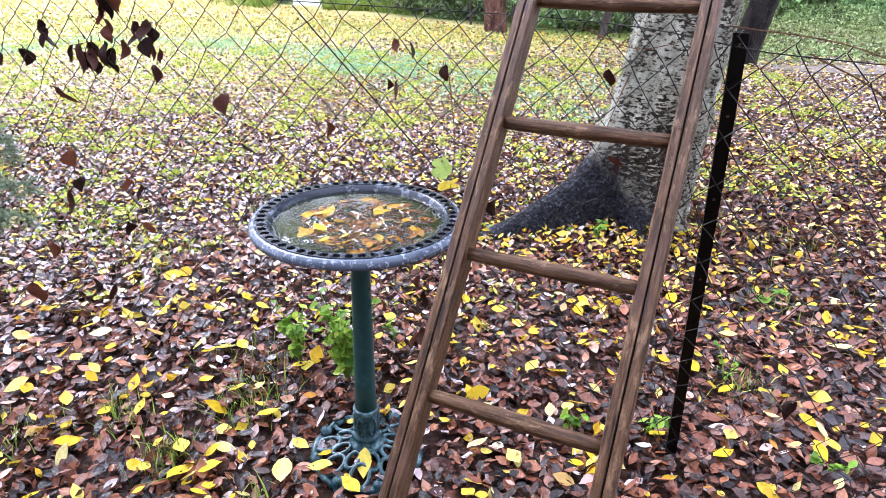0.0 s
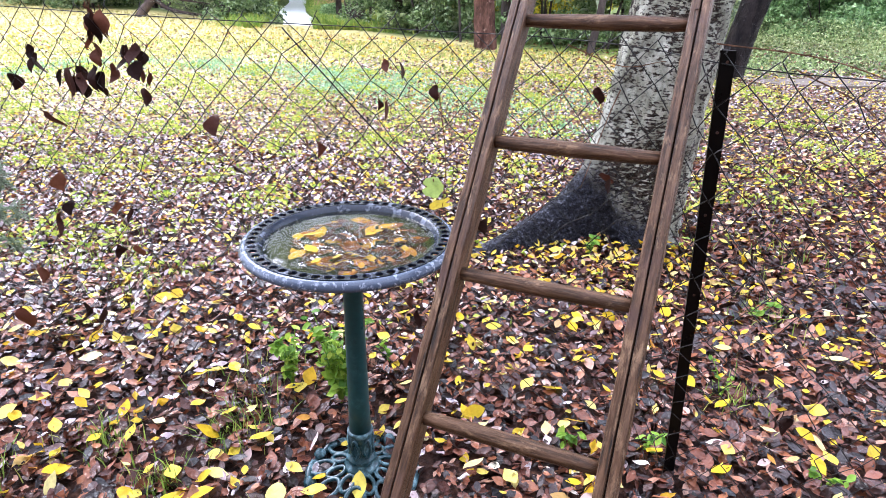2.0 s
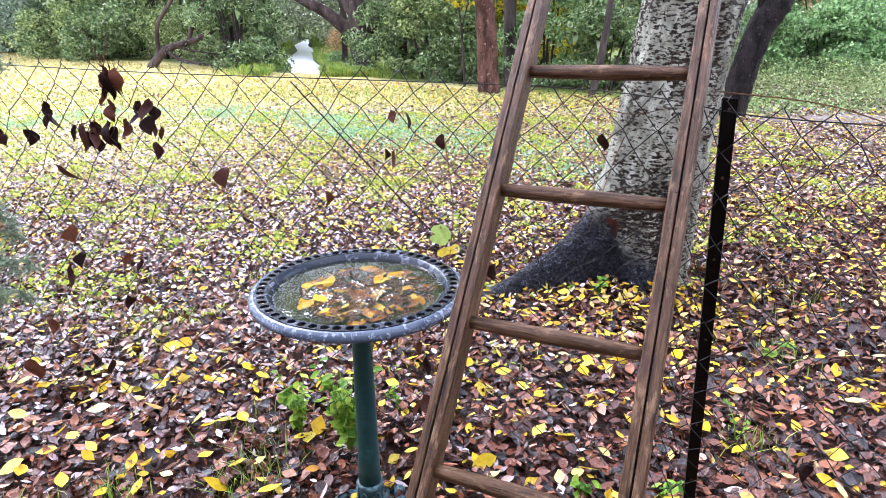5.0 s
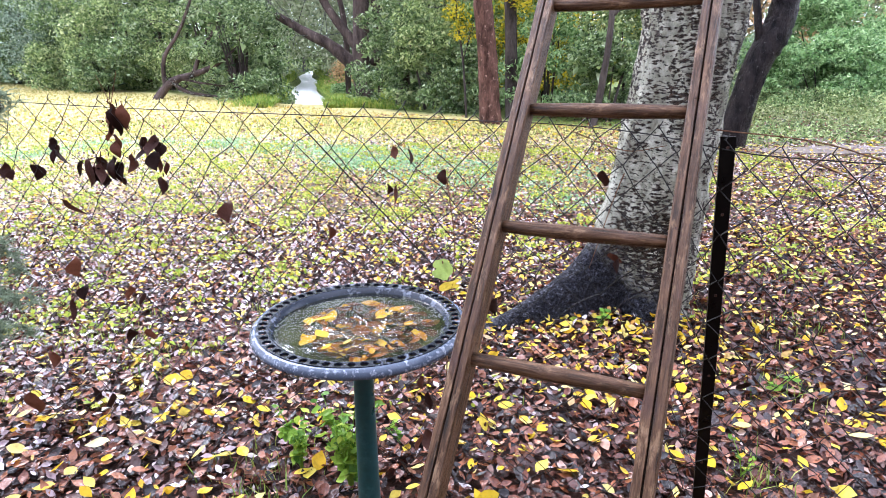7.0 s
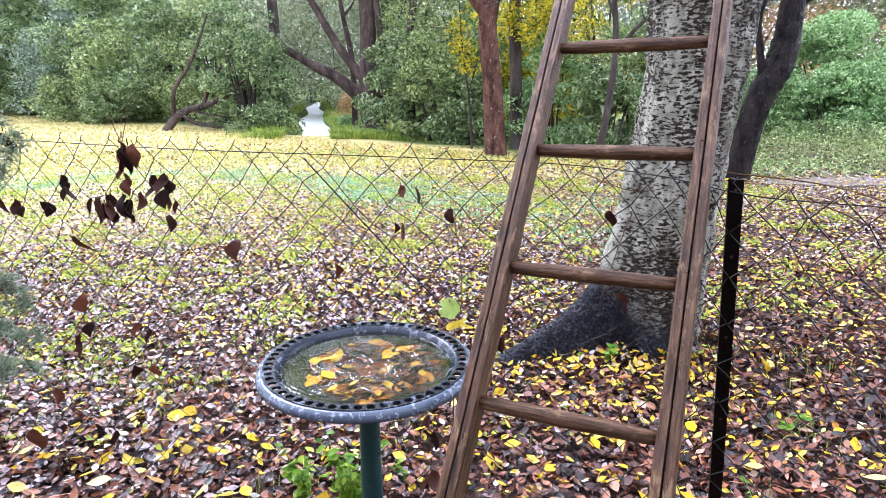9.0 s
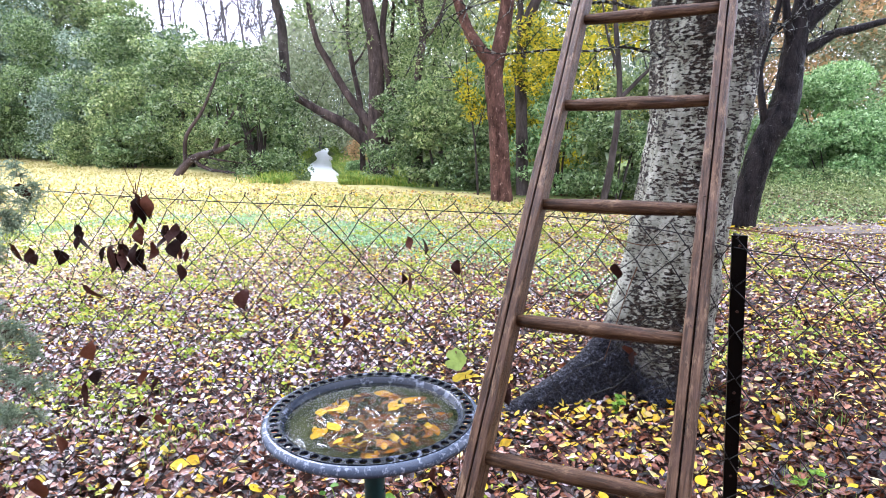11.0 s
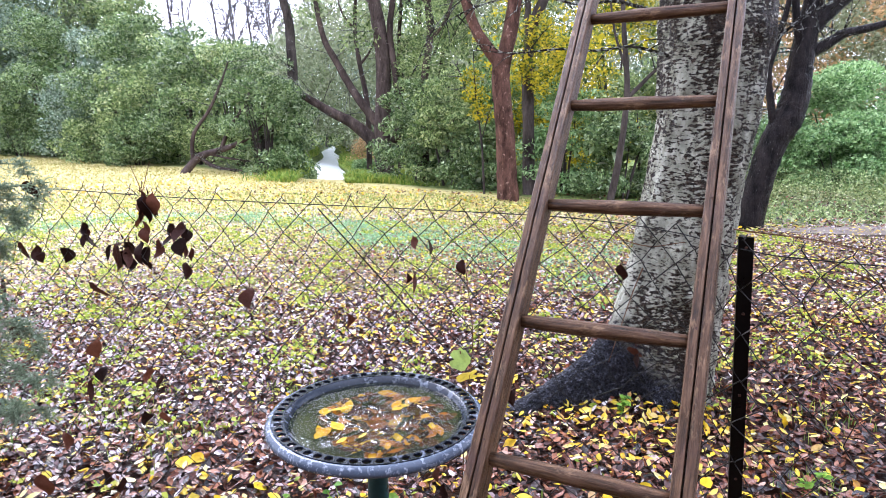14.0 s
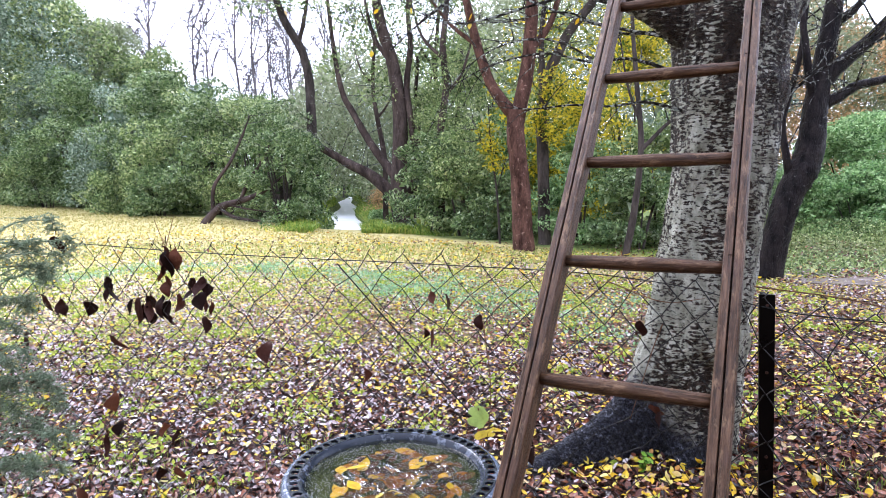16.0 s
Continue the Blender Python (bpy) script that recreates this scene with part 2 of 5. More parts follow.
def paint(name, base, worn, scale, amount, rough=0.35, metal=0.0, spec=.4):
    m = Mat(name, rough, metal, spec)
    v = m.coords((1, 1, 1))
    n = m.noise(v, scale, 8, 0.7)
    c = m.mix(m.range(n, amount, amount + .14), base, worn)
    c = m.mix(m.range(m.noise(v, scale * 5, 5), .4, .75, 0, .5), c, tuple(x * .45 for x in base))
    m.color(c)
    m.link(m.range(n, .3, .7, rough - .08, rough + .15), m.b.inputs["Roughness"])
    m.bump(n, .25, .002)
    return m.m


TEAL = paint("verdigris_paint", (.009, .046, .049), (.030, .092, .094), 14, .54, 0.32, 0.0, .3)
TEAL_BASE = paint("worn_verdigris_casting", (.010, .040, .050), (.13, .23, .26), 26, .50, 0.28, 0.0, .4)
SLATE = paint("slate_blue_worn_rim", (.008, .011, .018), (.20, .23, .30), 20, .54, 0.2, 0.0, .25)
# pale colour is both worn paint and the sky's sheen put into the lip
LIP = paint("worn_slate_lip_with_sheen", (.060, .078, .115), (.33, .37, .45), 75, .53, 0.2)
INNER = paint("streaked_slate_wall", (.012, .017, .028), (.15, .17, .215), 30, .54, 0.2, 0.0, .3)
BOWL = paint("algae_stained_bowl", (.016, .023, .004), (.044, .054, .009), 9, .5, 0.4, 0.0, .15)
BLACK_STEEL = paint("black_bitumen_steel", (.002, .002, .002), (.014, .012, .011), 26, .66, 0.3, 0.0, .12)
WIRE = paint("weathered_galvanised_wire", (.011, .010, .009), (.13, .12, .11), 30, .54, 0.42, 0.25, .25)
BLOCKING_WALL = paint("blocking_wall_render", (.20, .17, .14), (.30, .26, .22), 4, .5, 0.85)
PATH_MAT = paint("tan_gravel_path", (.15, .115, .09), (.24, .195, .155), 3, .5, 0.85)


def water_material(name, tint, rough=0.02):
    m = Mat(name, rough)
    m.b.inputs["Base Color"].default_value = (*tint, 1)
    m.b.inputs["Transmission Weight"].default_value = 1.0
    m.b.inputs["IOR"].default_value = 1.33
    m.b.inputs["Specular IOR Level"].default_value = 0.15
    m.bump(m.noise(m.coords(), 90, 2), .10, .004)
    return m.m


WATER = water_material("still_rain_water", (.66, .66, .28))
# near-white colours put the mirrored white sky into the water itself
CREEK = Mat("creek_water", 0.4, spec=1.0)
CREEK.color(CREEK.ramp(CREEK.noise(CREEK.coords(), 2), [(.3, (.74, .75, .76)), (.7, (.86, .86, .86))]))
CREEK.bump(CREEK.noise(CREEK.coords((1, 1, 1)), 9, 3), .7, .08)
CREEK = CREEK.m

# ---------------------------------------------------------------- mesh helpers
rng = np.random.default_rng(7)


def mesh_of(name, verts, faces, mat, smooth=False):
    me = bpy.data.meshes.new(name)
    me.from_pydata([tuple(map(float, v)) for v in verts], [], [tuple(map(int, f)) for f in faces])
    me.materials.append(mat)
    if smooth:
        me.shade_smooth()
    return me


def tri_mesh(name, verts, tris, mat, smooth=True):
    """A large triangle mesh straight from arrays."""
    me = bpy.data.meshes.new(name)
    nv, nt = len(verts), len(tris)
    me.vertices.add(nv)
    me.vertices.foreach_set("co", np.asarray(verts, np.float32).ravel())
    me.loops.add(nt * 3)
    me.loops.foreach_set("vertex_index", np.asarray(tris, np.int32).ravel())
    me.polygons.add(nt)
    me.polygons.foreach_set("loop_start", np.arange(nt, dtype=np.int32) * 3)
    me.polygons.foreach_set("loop_total", np.full(nt, 3, np.int32))
    me.update(calc_edges=True)
    me.materials.append(mat)
    if smooth:
        me.shade_smooth()
    return me


def under(name, me, parent=None, label="", kind=""):
    ob = new(name, me)
    if parent is not None:
        ob.parent = parent
    return tagged(ob, label=label, kind=kind)


def empty(name, at, label, category, group="", kind=""):
    ob = new(name)
    ob.location = at
    return tagged(ob, label, category, group, kind)


def smooth_path(pts, steps):
    """Catmull-Rom through the points."""
    p = np.array(pts, float)
    q = np.vstack([2 * p[0] - p[1], p, 2 * p[-1] - p[-2]])
    out = []
    for i in range(len(p) - 1):
        a, b, c, d = q[i:i + 4]
        for t in np.arange(steps) / steps:
            out.append(.5 * (2 * b + (c - a) * t + (2 * a - 5 * b + 4 * c - d) * t * t + (3 * b - a - 3 * c + d) * t ** 3))
    out.append(p[-1])
    return np.array(out)


def tube(pts, radii, sides=8, rough=0.0, squash=1.0):
    """Verts and faces of a tube with closed ends; rough makes it knobbly."""
    p = np.array(pts, float)
    r = np.interp(np.linspace(0, 1, len(p)), np.linspace(0, 1, len(radii)), radii) if np.ndim(radii) else np.full(len(p), radii)
    t = np.gradient(p, axis=0)
    t /= np.linalg.norm(t, axis=1)[:, None] + 1e-9
    ref = np.array([0, 0, 1.0]) if abs(t[0][2]) < .9 else np.array([1.0, 0, 0])
    u = np.cross(t[0], ref)
    u /= np.linalg.norm(u)
    verts, faces = [], []
    for i in range(len(p)):
        u = u - t[i] * np.dot(u, t[i])
        u /= np.linalg.norm(u)
        w = np.cross(t[i], u)
        for k in range(sides):
            a = 2 * math.pi * k / sides
            rr = r[i] * (1 + rough * rng.normal()) if rough else r[i]
            verts.append(p[i] + rr * (math.cos(a) * u + squash * math.sin(a) * w))
        if i:
            for k in range(sides):
                a, b = (i - 1) * sides + k, (i - 1) * sides + (k + 1) % sides
                faces.append((a, b, b + sides, a + sides))
    n = len(verts)
    faces.append(tuple(range(sides - 1, -1, -1)))
    faces.append(tuple(range(n - sides, n)))
    return verts, faces


def joined(pieces):
    verts, faces = [], []
    for v, f in pieces:
        o = len(verts)
        verts += list(v)
        faces += [tuple(i + o for i in q) for q in f]
    return verts, faces


def lathe(profile, n=48):
    """Turn (radius, height) pairs round z."""
    verts, faces = [], []
    for i, (r, z) in enumerate(profile):
        for k in range(n):
            a = 2 * math.pi * k / n
            verts.append((r * math.cos(a), r * math.sin(a), z))
        if i:
            for k in range(n):
                a, b = (i - 1) * n + k, (i - 1) * n + (k + 1) % n
                faces.append((a, b, b + n, a + n))
    return verts, faces


def gz(x, y):
    """Height of the ground."""
    x, y = np.asarray(x, float), np.asarray(y, float)
    z = .012 * np.sin(1.7 * x + .4) * np.cos(1.3 * y) + .008 * np.sin(4.1 * x + 2.2 * y)
    z = z + np.clip((np.hypot(x, y - 1) - 4) / 8, 0, 1) * .05 * np.sin(.5 * x + .3 * y)
    mound = np.exp(-(((x - 1.0) / .55) ** 2 + ((y - 2.95) / .5) ** 2))
    z = z + .05 * mound - .045 * np.exp(-((x + .2) ** 2 + (y - 1.1) ** 2) / .36)
    away = np.clip((y - 15.4) / 2.2, 0, 1)
    ditch = np.exp(-((x + .28 * y + .11 + .14 * np.sin(.5 * y + 1)) / (.58 - .006 * np.clip(y - 16, 0, 24))) ** 4)
    return z - .75 * away * ditch


# ground leaf with a folded, curled blade
def finer_template():
    v = [(-.5, 0, 0)]
    for s, w in ((-.36, .14), (-.18, .235), (0, .27), (.18, .22), (.36, .115)):
        c = .55 * s * s
        v += [(s, w, c + .45 * w), (s, .01 * math.sin(9 * s), c), (s, -w, c + .36 * w)]
    v.append((.53, .02, .17))
    f = [(0, 2, 1), (0, 3, 2)]
    for b in (1, 4, 7, 10):
        f += [(b, b + 1, b + 4), (b, b + 4, b + 3), (b + 1, b + 2, b + 5), (b + 1, b + 5, b + 4)]
    f += [(13, 14, 16), (14, 15, 16)]
    return np.array(v), np.array(f)


def leaf_template(fine=True):
    if not fine:
        return np.array([(-.5, 0, 0), (-.05, .3, .06), (.5, 0, .02), (-.05, -.3, .06)]), np.array([(0, 2, 1), (0, 3, 2)])
    v = [(-.5, 0, 0)]
    for s, w in ((-.28, .21), (0, .29), (.28, .17)):
        c = .14 * (s * s * 4)
        v += [(s, w, c + .12), (s, 0, c), (s, -w, c + .09)]
    v.append((.5, 0, .13))
    f = [(0, 2, 1), (0, 3, 2)]
    for b in (1, 4):
        f += [(b, b + 1, b + 4), (b, b + 4, b + 3), (b + 1, b + 2, b + 5), (b + 1, b + 5, b + 4)]
    f += [(7, 8, 10), (8, 9, 10)]
    return np.array(v), np.array(f)


def rotations(yaw, pitch, roll):
    cy, sy, cp, sp, cr, sr = np.cos(yaw), np.sin(yaw), np.cos(pitch), np.sin(pitch), np.cos(roll), np.sin(roll)
    R = np.empty((len(yaw), 3, 3))
    R[:, 0, 0], R[:, 0, 1], R[:, 0, 2] = cy * cp, cy * sp * sr - sy * cr, cy * sp * cr + sy * sr
    R[:, 1, 0], R[:, 1, 1], R[:, 1, 2] = sy * cp, sy * sp * sr + cy * cr, sy * sp * cr - cy * sr
    R[:, 2, 0], R[:, 2, 1], R[:, 2, 2] = -sp, cp * sr, cp * cr
    return R


def scatter(template, places, size, yaw, pitch, roll, curl=0.0, wide=None):
    """Copies of a template at many places, as one set of verts and tris."""
    tv, tf = template
    n = len(places)
    loc = np.repeat(tv[None], n, 0).copy()
    if wide is not None:
        loc[:, :, 1] *= wide[:, None]
    if curl:
        loc[:, :, 2] *= (1 + curl * rng.normal(size=n))[:, None]
    loc *= size[:, None, None]
    out = np.einsum("nij,nkj->nki", rotations(yaw, pitch, roll), loc) + places[:, None, :]
    tris = tf[None] + (np.arange(n) * len(tv))[:, None, None]
    return out.reshape(-1, 3), tris.reshape(-1, 3)


FINER, FINE, COARSE = finer_template(), leaf_template(True), leaf_template(False)
SLIVER = (np.array([(-.5, -.03, 0), (.02, .34, .05), (.5, -.16, .02)]), np.array([(0, 2, 1)]))
FOLDED = (np.array([(-.5, 0, 0), (-.1, .27, .13), (.3, .19, .12), (.5, 0, .10), (.25, -.2, .11), (-.1, -.26, .12), (.02, 0, .01)]), np.array([(0, 6, 1), (1, 6, 2), (2, 6, 3), (0, 5, 6), (5, 4, 6), (4, 3, 6)]))
FLAT = (FINER[0] * np.array([1, 1, .55]), FINER[1])


def litter(name, n, xr, yr, mat, template, size, lift, keep=None, parent=None, label="", tilt=.4, wide=(.7, 1.2)):
    x, y = rng.uniform(*xr, n), rng.uniform(*yr, n)
    if keep is not None:
        ok = rng.random(n) < keep(x, y)
        x, y = x[ok], y[ok]
    n = len(x)
    p = np.stack([x, y, gz(x, y) + rng.uniform(*lift, n)], 1)
    v, f = scatter(template, p, rng.uniform(*size, n), rng.uniform(0, 6.283, n), rng.normal(0, tilt, n), rng.normal(0, tilt, n), .9, rng.uniform(*wide, n))
    return under(name, tri_mesh(name, v, f, mat), parent, label, "stuff")


def leaf_cloud(name, places, size, mat, parent=None, label="", droop=.3, kind="stuff", template=None):
    n = len(places)
    v, f = scatter(template or SLIVER, places, rng.uniform(.6, 1.35, n) * size, rng.uniform(0, 6.283, n), rng.normal(droop, .6, n), rng.normal(0, .7, n), .5, rng.uniform(.8, 1.5, n))
    return under(name, tri_mesh(name, v, f, mat), parent, label, kind)


def in_blobs(n, blobs, shell=.55):
    """Points scattered through lumpy ellipsoids (x, y, z, rx, ry, rz), denser near the outside."""
    b = np.array(blobs, float)
    w = b[:, 3] * b[:, 5]
    i = rng.choice(len(b), n, p=w / w.sum())
    d = rng.normal(size=(n, 3))
    d /= np.linalg.norm(d, axis=1)[:, None]
    r = shell + (1.08 - shell) * rng.random(n) ** .7
    return b[i, :3] + d * r[:, None] * b[i, 3:]


def lumps(x, y, z, w, h, n=9, seed=1, low=0.0):
    """A shrub outline: leafy lumps over a dome that reaches the ground, with hollows between them."""
    g = np.random.default_rng(seed)
    out = []
    for k in range(n):
        a, e = g.uniform(0, 6.283), g.uniform(low, 1)
        q = g.uniform(.55, 1) * math.sqrt(max(1 - e * e, .05)) * (.8 + .2 * min(1, 4 * e))
        s = g.uniform(.16, .34)
        out.append((x + w * q * math.cos(a), y + .8 * w * q * math.sin(a), h * (.02 + .90 * e), w * s, w * s * .9, min(w, h) * s * .6))
    return out


# ---------------------------------------------------------------- ground
def spaced(lo, hi, fine_lo, fine_hi, step, grow=1.25):
    v = list(np.arange(fine_lo, fine_hi + 1e-6, step))
    s = step
    while v[-1] < hi:
        s *= grow
        v.append(v[-1] + s)
    s = step
    while v[0] > lo:
        s *= grow
        v.insert(0, v[0] - s)
    return np.array(v)


def build_ground():
    xs, ys = spaced(-1500, 1500, -12, 8, .25), spaced(-600, 2500, -1, 40, .25)
    X, Y = np.meshgrid(xs, ys)
    Z = gz(X, Y)
    v = np.stack([X.ravel(), Y.ravel(), Z.ravel()], 1)
    nx, ny = len(xs), len(ys)
    i = (np.arange(ny - 1)[:, None] * nx + np.arange(nx - 1)[None]).ravel()
    t = np.concatenate([np.stack([i, i + 1, i + nx + 1], 1), np.stack([i, i + nx + 1, i + nx], 1)])
    return tagged(new("ground", tri_mesh("ground", v, t, GROUND)), "leaf-strewn garden ground running into a yellow-green lawn", "ground", kind="structure")


ground = build_ground()
me = mesh_of("creek", [(-25, 15, -.32), (5, 15, -.32), (5, 75, -.32), (-25, 75, -.32)], [(0, 1, 2, 3)], CREEK)
tagged(new("water", me), "creek water painted pale as reflected sky between grassy banks", "water", kind="structure")
px = np.linspace(3.6, 14, 24)
top = [(x, 8.1 + .03 * (x - 3.6) + .05 * math.sin(2 * x), .035 + float(gz(x, 8.1))) for x in px] + [(x, 8.55 + .11 * (x - 3.6) + .05 * math.sin(3 * x), .035 + float(gz(x, 8.6))) for x in px]
bot = [(x, y, z - .12) for x, y, z in top]
n = len(px)
fs = [(k, k + 1, n + k + 1, n + k) for k in range(n - 1)] + [(k + 1, k, 2 * n + k, 2 * n + k + 1) for k in range(n - 1)]
tagged(new("pavement", mesh_of("pavement", top + bot, fs, PATH_MAT)), "narrow tan gravel path beyond the trees", "path", kind="structure")

# unseen wall added behind the camera, blocks sky light from the near ground
wall_v = [(x, y, z) for z in (-.1, 4.6) for x, y in ((-9, -2.2), (9, -2.2), (9, -2.45), (-9, -2.45))]
tagged(new("light_block_wall", mesh_of("light_block_wall", wall_v, [(0, 1, 5, 4), (1, 2, 6, 5), (2, 3, 7, 6), (3, 0, 4, 7), (4, 5, 6, 7)], BLOCKING_WALL)), "plain unseen wall added behind the camera to block sky light", "wall", kind="structure")

# ---------------------------------------------------------------- bird bath
BATH = (-.196, 1.10)


def build_bath():
    LOW = -.045
    bath = empty("bird_bath", (BATH[0], BATH[1], 0), "teal pedestal bird bath with pierced slate rim, full of rainwater", "bird bath")
    TOP = .712
    v, f = lathe([(.006, TOP - .052), (.09, TOP - .050), (.16, TOP - .045), (.186, TOP - .036), (.198, TOP - .022), (.208, TOP - .010), (.2155, TOP - .003), (.2165, TOP - .006), (.209, TOP - .014), (.200, TOP - .034), (.165, TOP - .056), (.09, TOP - .064), (.03, TOP - .068), (.006, TOP - .068)], 96)
    under("bowl", mesh_of("bowl", v, f, BOWL, True), bath, "algae-stained shallow bowl")
    v, f = lathe([(.193, TOP - .026), (.198, TOP - .016), (.2055, TOP - .006), (.2115, TOP + .0015), (.2165, TOP + .0025), (.2178, TOP + .001)], 96)
    under("inner_edge", mesh_of("inner_edge", v, f, INNER, True), bath, "slate-blue inner wall with pale water streaks")
    # pierced rim: one opening in each sector
    bm = bmesh.new()
    N, r0, r1 = 54, .2145, .2405
    for k in range(N):
        a0, a1 = 2 * math.pi * k / N, 2 * math.pi * (k + 1) / N
        am = (a0 + a1) / 2

        def P(r, a):
            zz = TOP + .001 * (r - r0) / (r1 - r0)
            return bm.verts.new((r * math.cos(a), r * math.sin(a), zz))
        rm = (r0 + r1) / 2
        ring = [(r0, a0), (r0, am), (r0, a1), (rm, a1), (r1, a1), (r1, am), (r1, a0), (rm, a0)]
        outer = [P(r, a) for r, a in ring]
        inner = []
        for j, (r, a) in enumerate(ring):
            ph = math.atan2(r - rm, (a - am) * rm)
            inner.append(P(rm + .0106 * math.sin(ph), am + .0094 * math.cos(ph) / rm))
        for j in range(8):
            bm.faces.new((outer[j], outer[(j + 1) % 8], inner[(j + 1) % 8], inner[j]))
    bmesh.ops.remove_doubles(bm, verts=bm.verts, dist=1e-5)
    bmesh.ops.recalc_face_normals(bm, faces=bm.faces)
    me = bpy.data.meshes.new("rim")
    bm.to_mesh(me)
    bm.free()
    me.materials.append(SLATE)
    rim = under("rim", me, bath, "dark slate rim pierced by a ring of oval holes")
    so = rim.modifiers.new("solid", "SOLIDIFY")
    so.thickness, so.offset = .006, 0
    prof = [(.2395, TOP + .001), (.243, TOP + .003), (.249, TOP + .001), (.2545, TOP - .005), (.257, TOP - .011), (.2555, TOP - .018), (.251, TOP - .020), (.2505, TOP - .011), (.246, TOP - .006), (.2395, TOP - .003), (.2395, TOP + .001)]
    v, f = lathe(prof, 120)
    under("lip", mesh_of("lip", v, f, LIP, True), bath, "rolled outer lip with pale worn paint and painted sky sheen")
    # pole and its cast collar
    v, f = lathe([(.0, TOP - .062), (.040, TOP - .064), (.030, TOP - .085), (.0245, TOP - .11), (.0255, .45), (.0285, .22), (.0305, .172 + LOW), (.0, .172 + LOW)], 40)
    under("pole", mesh_of("pole", v, f, TEAL, True), bath)
    v, f = lathe([(.0, .184), (.033, .184), (.0365, .180), (.0365, .173), (.033, .169), (.0315, .165), (.0315, .112), (.0335, .098), (.0395, .093), (.0405, .086), (.0375, .081), (.0365, .073), (.0465, .067), (.0505, .058), (.0470, .050), (.0470, .030), (.0, .030)], 40)
    v = [(x, y, z + LOW) for x, y, z in v]
    collar = under("collar", mesh_of("collar", v, f, TEAL_BASE, True), bath, "cast collar with raised leaf relief")
    for k in range(6):
        a = 2 * math.pi * k / 6 + .2
        pts = [(.0335 * math.cos(a + s), .0335 * math.sin(a + s), z + LOW) for s, z in ((-.2, .108), (-.36, .128), (-.2, .148), (0, .162), (.2, .148), (.36, .128), (.2, .108), (0, .102), (-.2, .108))]
        v, f = tube(smooth_path(pts, 3), .0042, 6)
        under("relief_leaf", mesh_of("relief_leaf", v, f, TEAL_BASE, True), collar)
    # scrollwork foot: outer ring of leaf loops and inner links
    base = under("foot", mesh_of("foot", *tube([(.152 * math.cos(a), .152 * math.sin(a), LOW + .022 + .004 * math.cos(8 * a)) for a in np.linspace(0, 2 * math.pi, 97)], .011, 8), TEAL_BASE, True), bath, "openwork scrolled casting")

    def loop(cx, cy, turn, lx, ly, r, z0, z1):
        pts = []
        for a in np.linspace(0, 2 * math.pi, 29):
            u, w = lx * math.cos(a), ly * math.sin(a)
            x, y = cx + u * math.cos(turn) - w * math.sin(turn), cy + u * math.sin(turn) + w * math.cos(turn)
            q = math.hypot(x, y) / .163
            pts.append((x, y, LOW + z0 + (z1 - z0) * (1 - min(q, 1))))
        return tube(pts, r, 7)
    for k in range(8):
        a = 2 * math.pi * k / 8
        v, f = joined([loop(.115 * math.cos(a), .115 * math.sin(a), a, .036, .026, .0064, .022, .068),
                       loop(.074 * math.cos(a + .39), .074 * math.sin(a + .39), a + .39, .026, .017, .0060, .022, .068)])
        under("scroll", mesh_of("scroll", v, f, TEAL_BASE, True), base)
        a += .39
        v, f = lathe([(.0, .048), (.010, .046), (.017, .036), (.019, .012), (.014, .002), (.0, 0)], 14)
        v = [(x + .148 * math.cos(a), y + .148 * math.sin(a), z + LOW) for x, y, z in v]
        under("knob", mesh_of("knob", v, f, TEAL_BASE, True), base)
    return bath


build_bath()


def build_bath_water():
    """Rain rings on the water: overlapping small waves."""
    g = np.random.default_rng(11)
    drops = [(g.uniform(-.13, .13), g.uniform(-.13, .13), g.uniform(.012, .05)) for _ in range(15)]
    rs, ns = np.linspace(.002, .2018, 76), 150
    v, f = [], []
    for i, r in enumerate(rs):
        for k in range(ns):
            a = 2 * math.pi * k / ns
            x, y = r * math.cos(a), r * math.sin(a)
            z = 0.0
            for dx, dy, rad in drops:
                d = math.hypot(x - dx, y - dy)
                z += .0016 * math.exp(-((d - rad) / .013) ** 2) * math.cos((d - rad) * 480)
            v.append((x, y, z + .0002 * math.sin(70 * x + 40 * y)))
        if i:
            for k in range(ns):
                p, q = (i - 1) * ns + k, (i - 1) * ns + (k + 1) % ns
                f.append((p, p + ns, q + ns, q))
    ob = new("bath_water", mesh_of("bath_water", v, f, WATER, True))
    ob.location = (BATH[0], BATH[1], .7010)
    ob.visible_shadow = False
    tagged(ob, "murky rainwater with spreading raindrop rings", "water")
    for k in range(215):
        a, q = g.uniform(0, 6.283), .158 * g.uniform(0, 1) ** .5
        x, y = q * math.cos(a) + .018, q * math.sin(a) - .008
        afloat = k % 45 == 0
        sz = g.uniform(.030, .056)
        tv = FINER[0] * sz * np.array([1, g.uniform(.7, 1.3), .25 if afloat else .7])
        me_ = mesh_of("soaked_leaf", tv, FINER[1], SOAKED if not afloat else YELLOW_ONE, True)
        o = new("soaked_leaf", me_)
        o.matrix_world = pose(BATH[0] + x, BATH[1] + y, .7018 if afloat else .674 + g.uniform(0, .024), g.uniform(-8, 8), g.uniform(-8, 8), g.uniform(0, 360))
        tagged(o, "soaked yellow or brown leaf in the bath water", "leaf", "leaves in the bird bath")


build_bath_water()

# ---------------------------------------------------------------- ladder
EYE_MID, NEAR = np.array([.103, -.268, 1.34]), .975


def nearer(p):
    return EYE_MID + (np.array(p) - EYE_MID) * NEAR


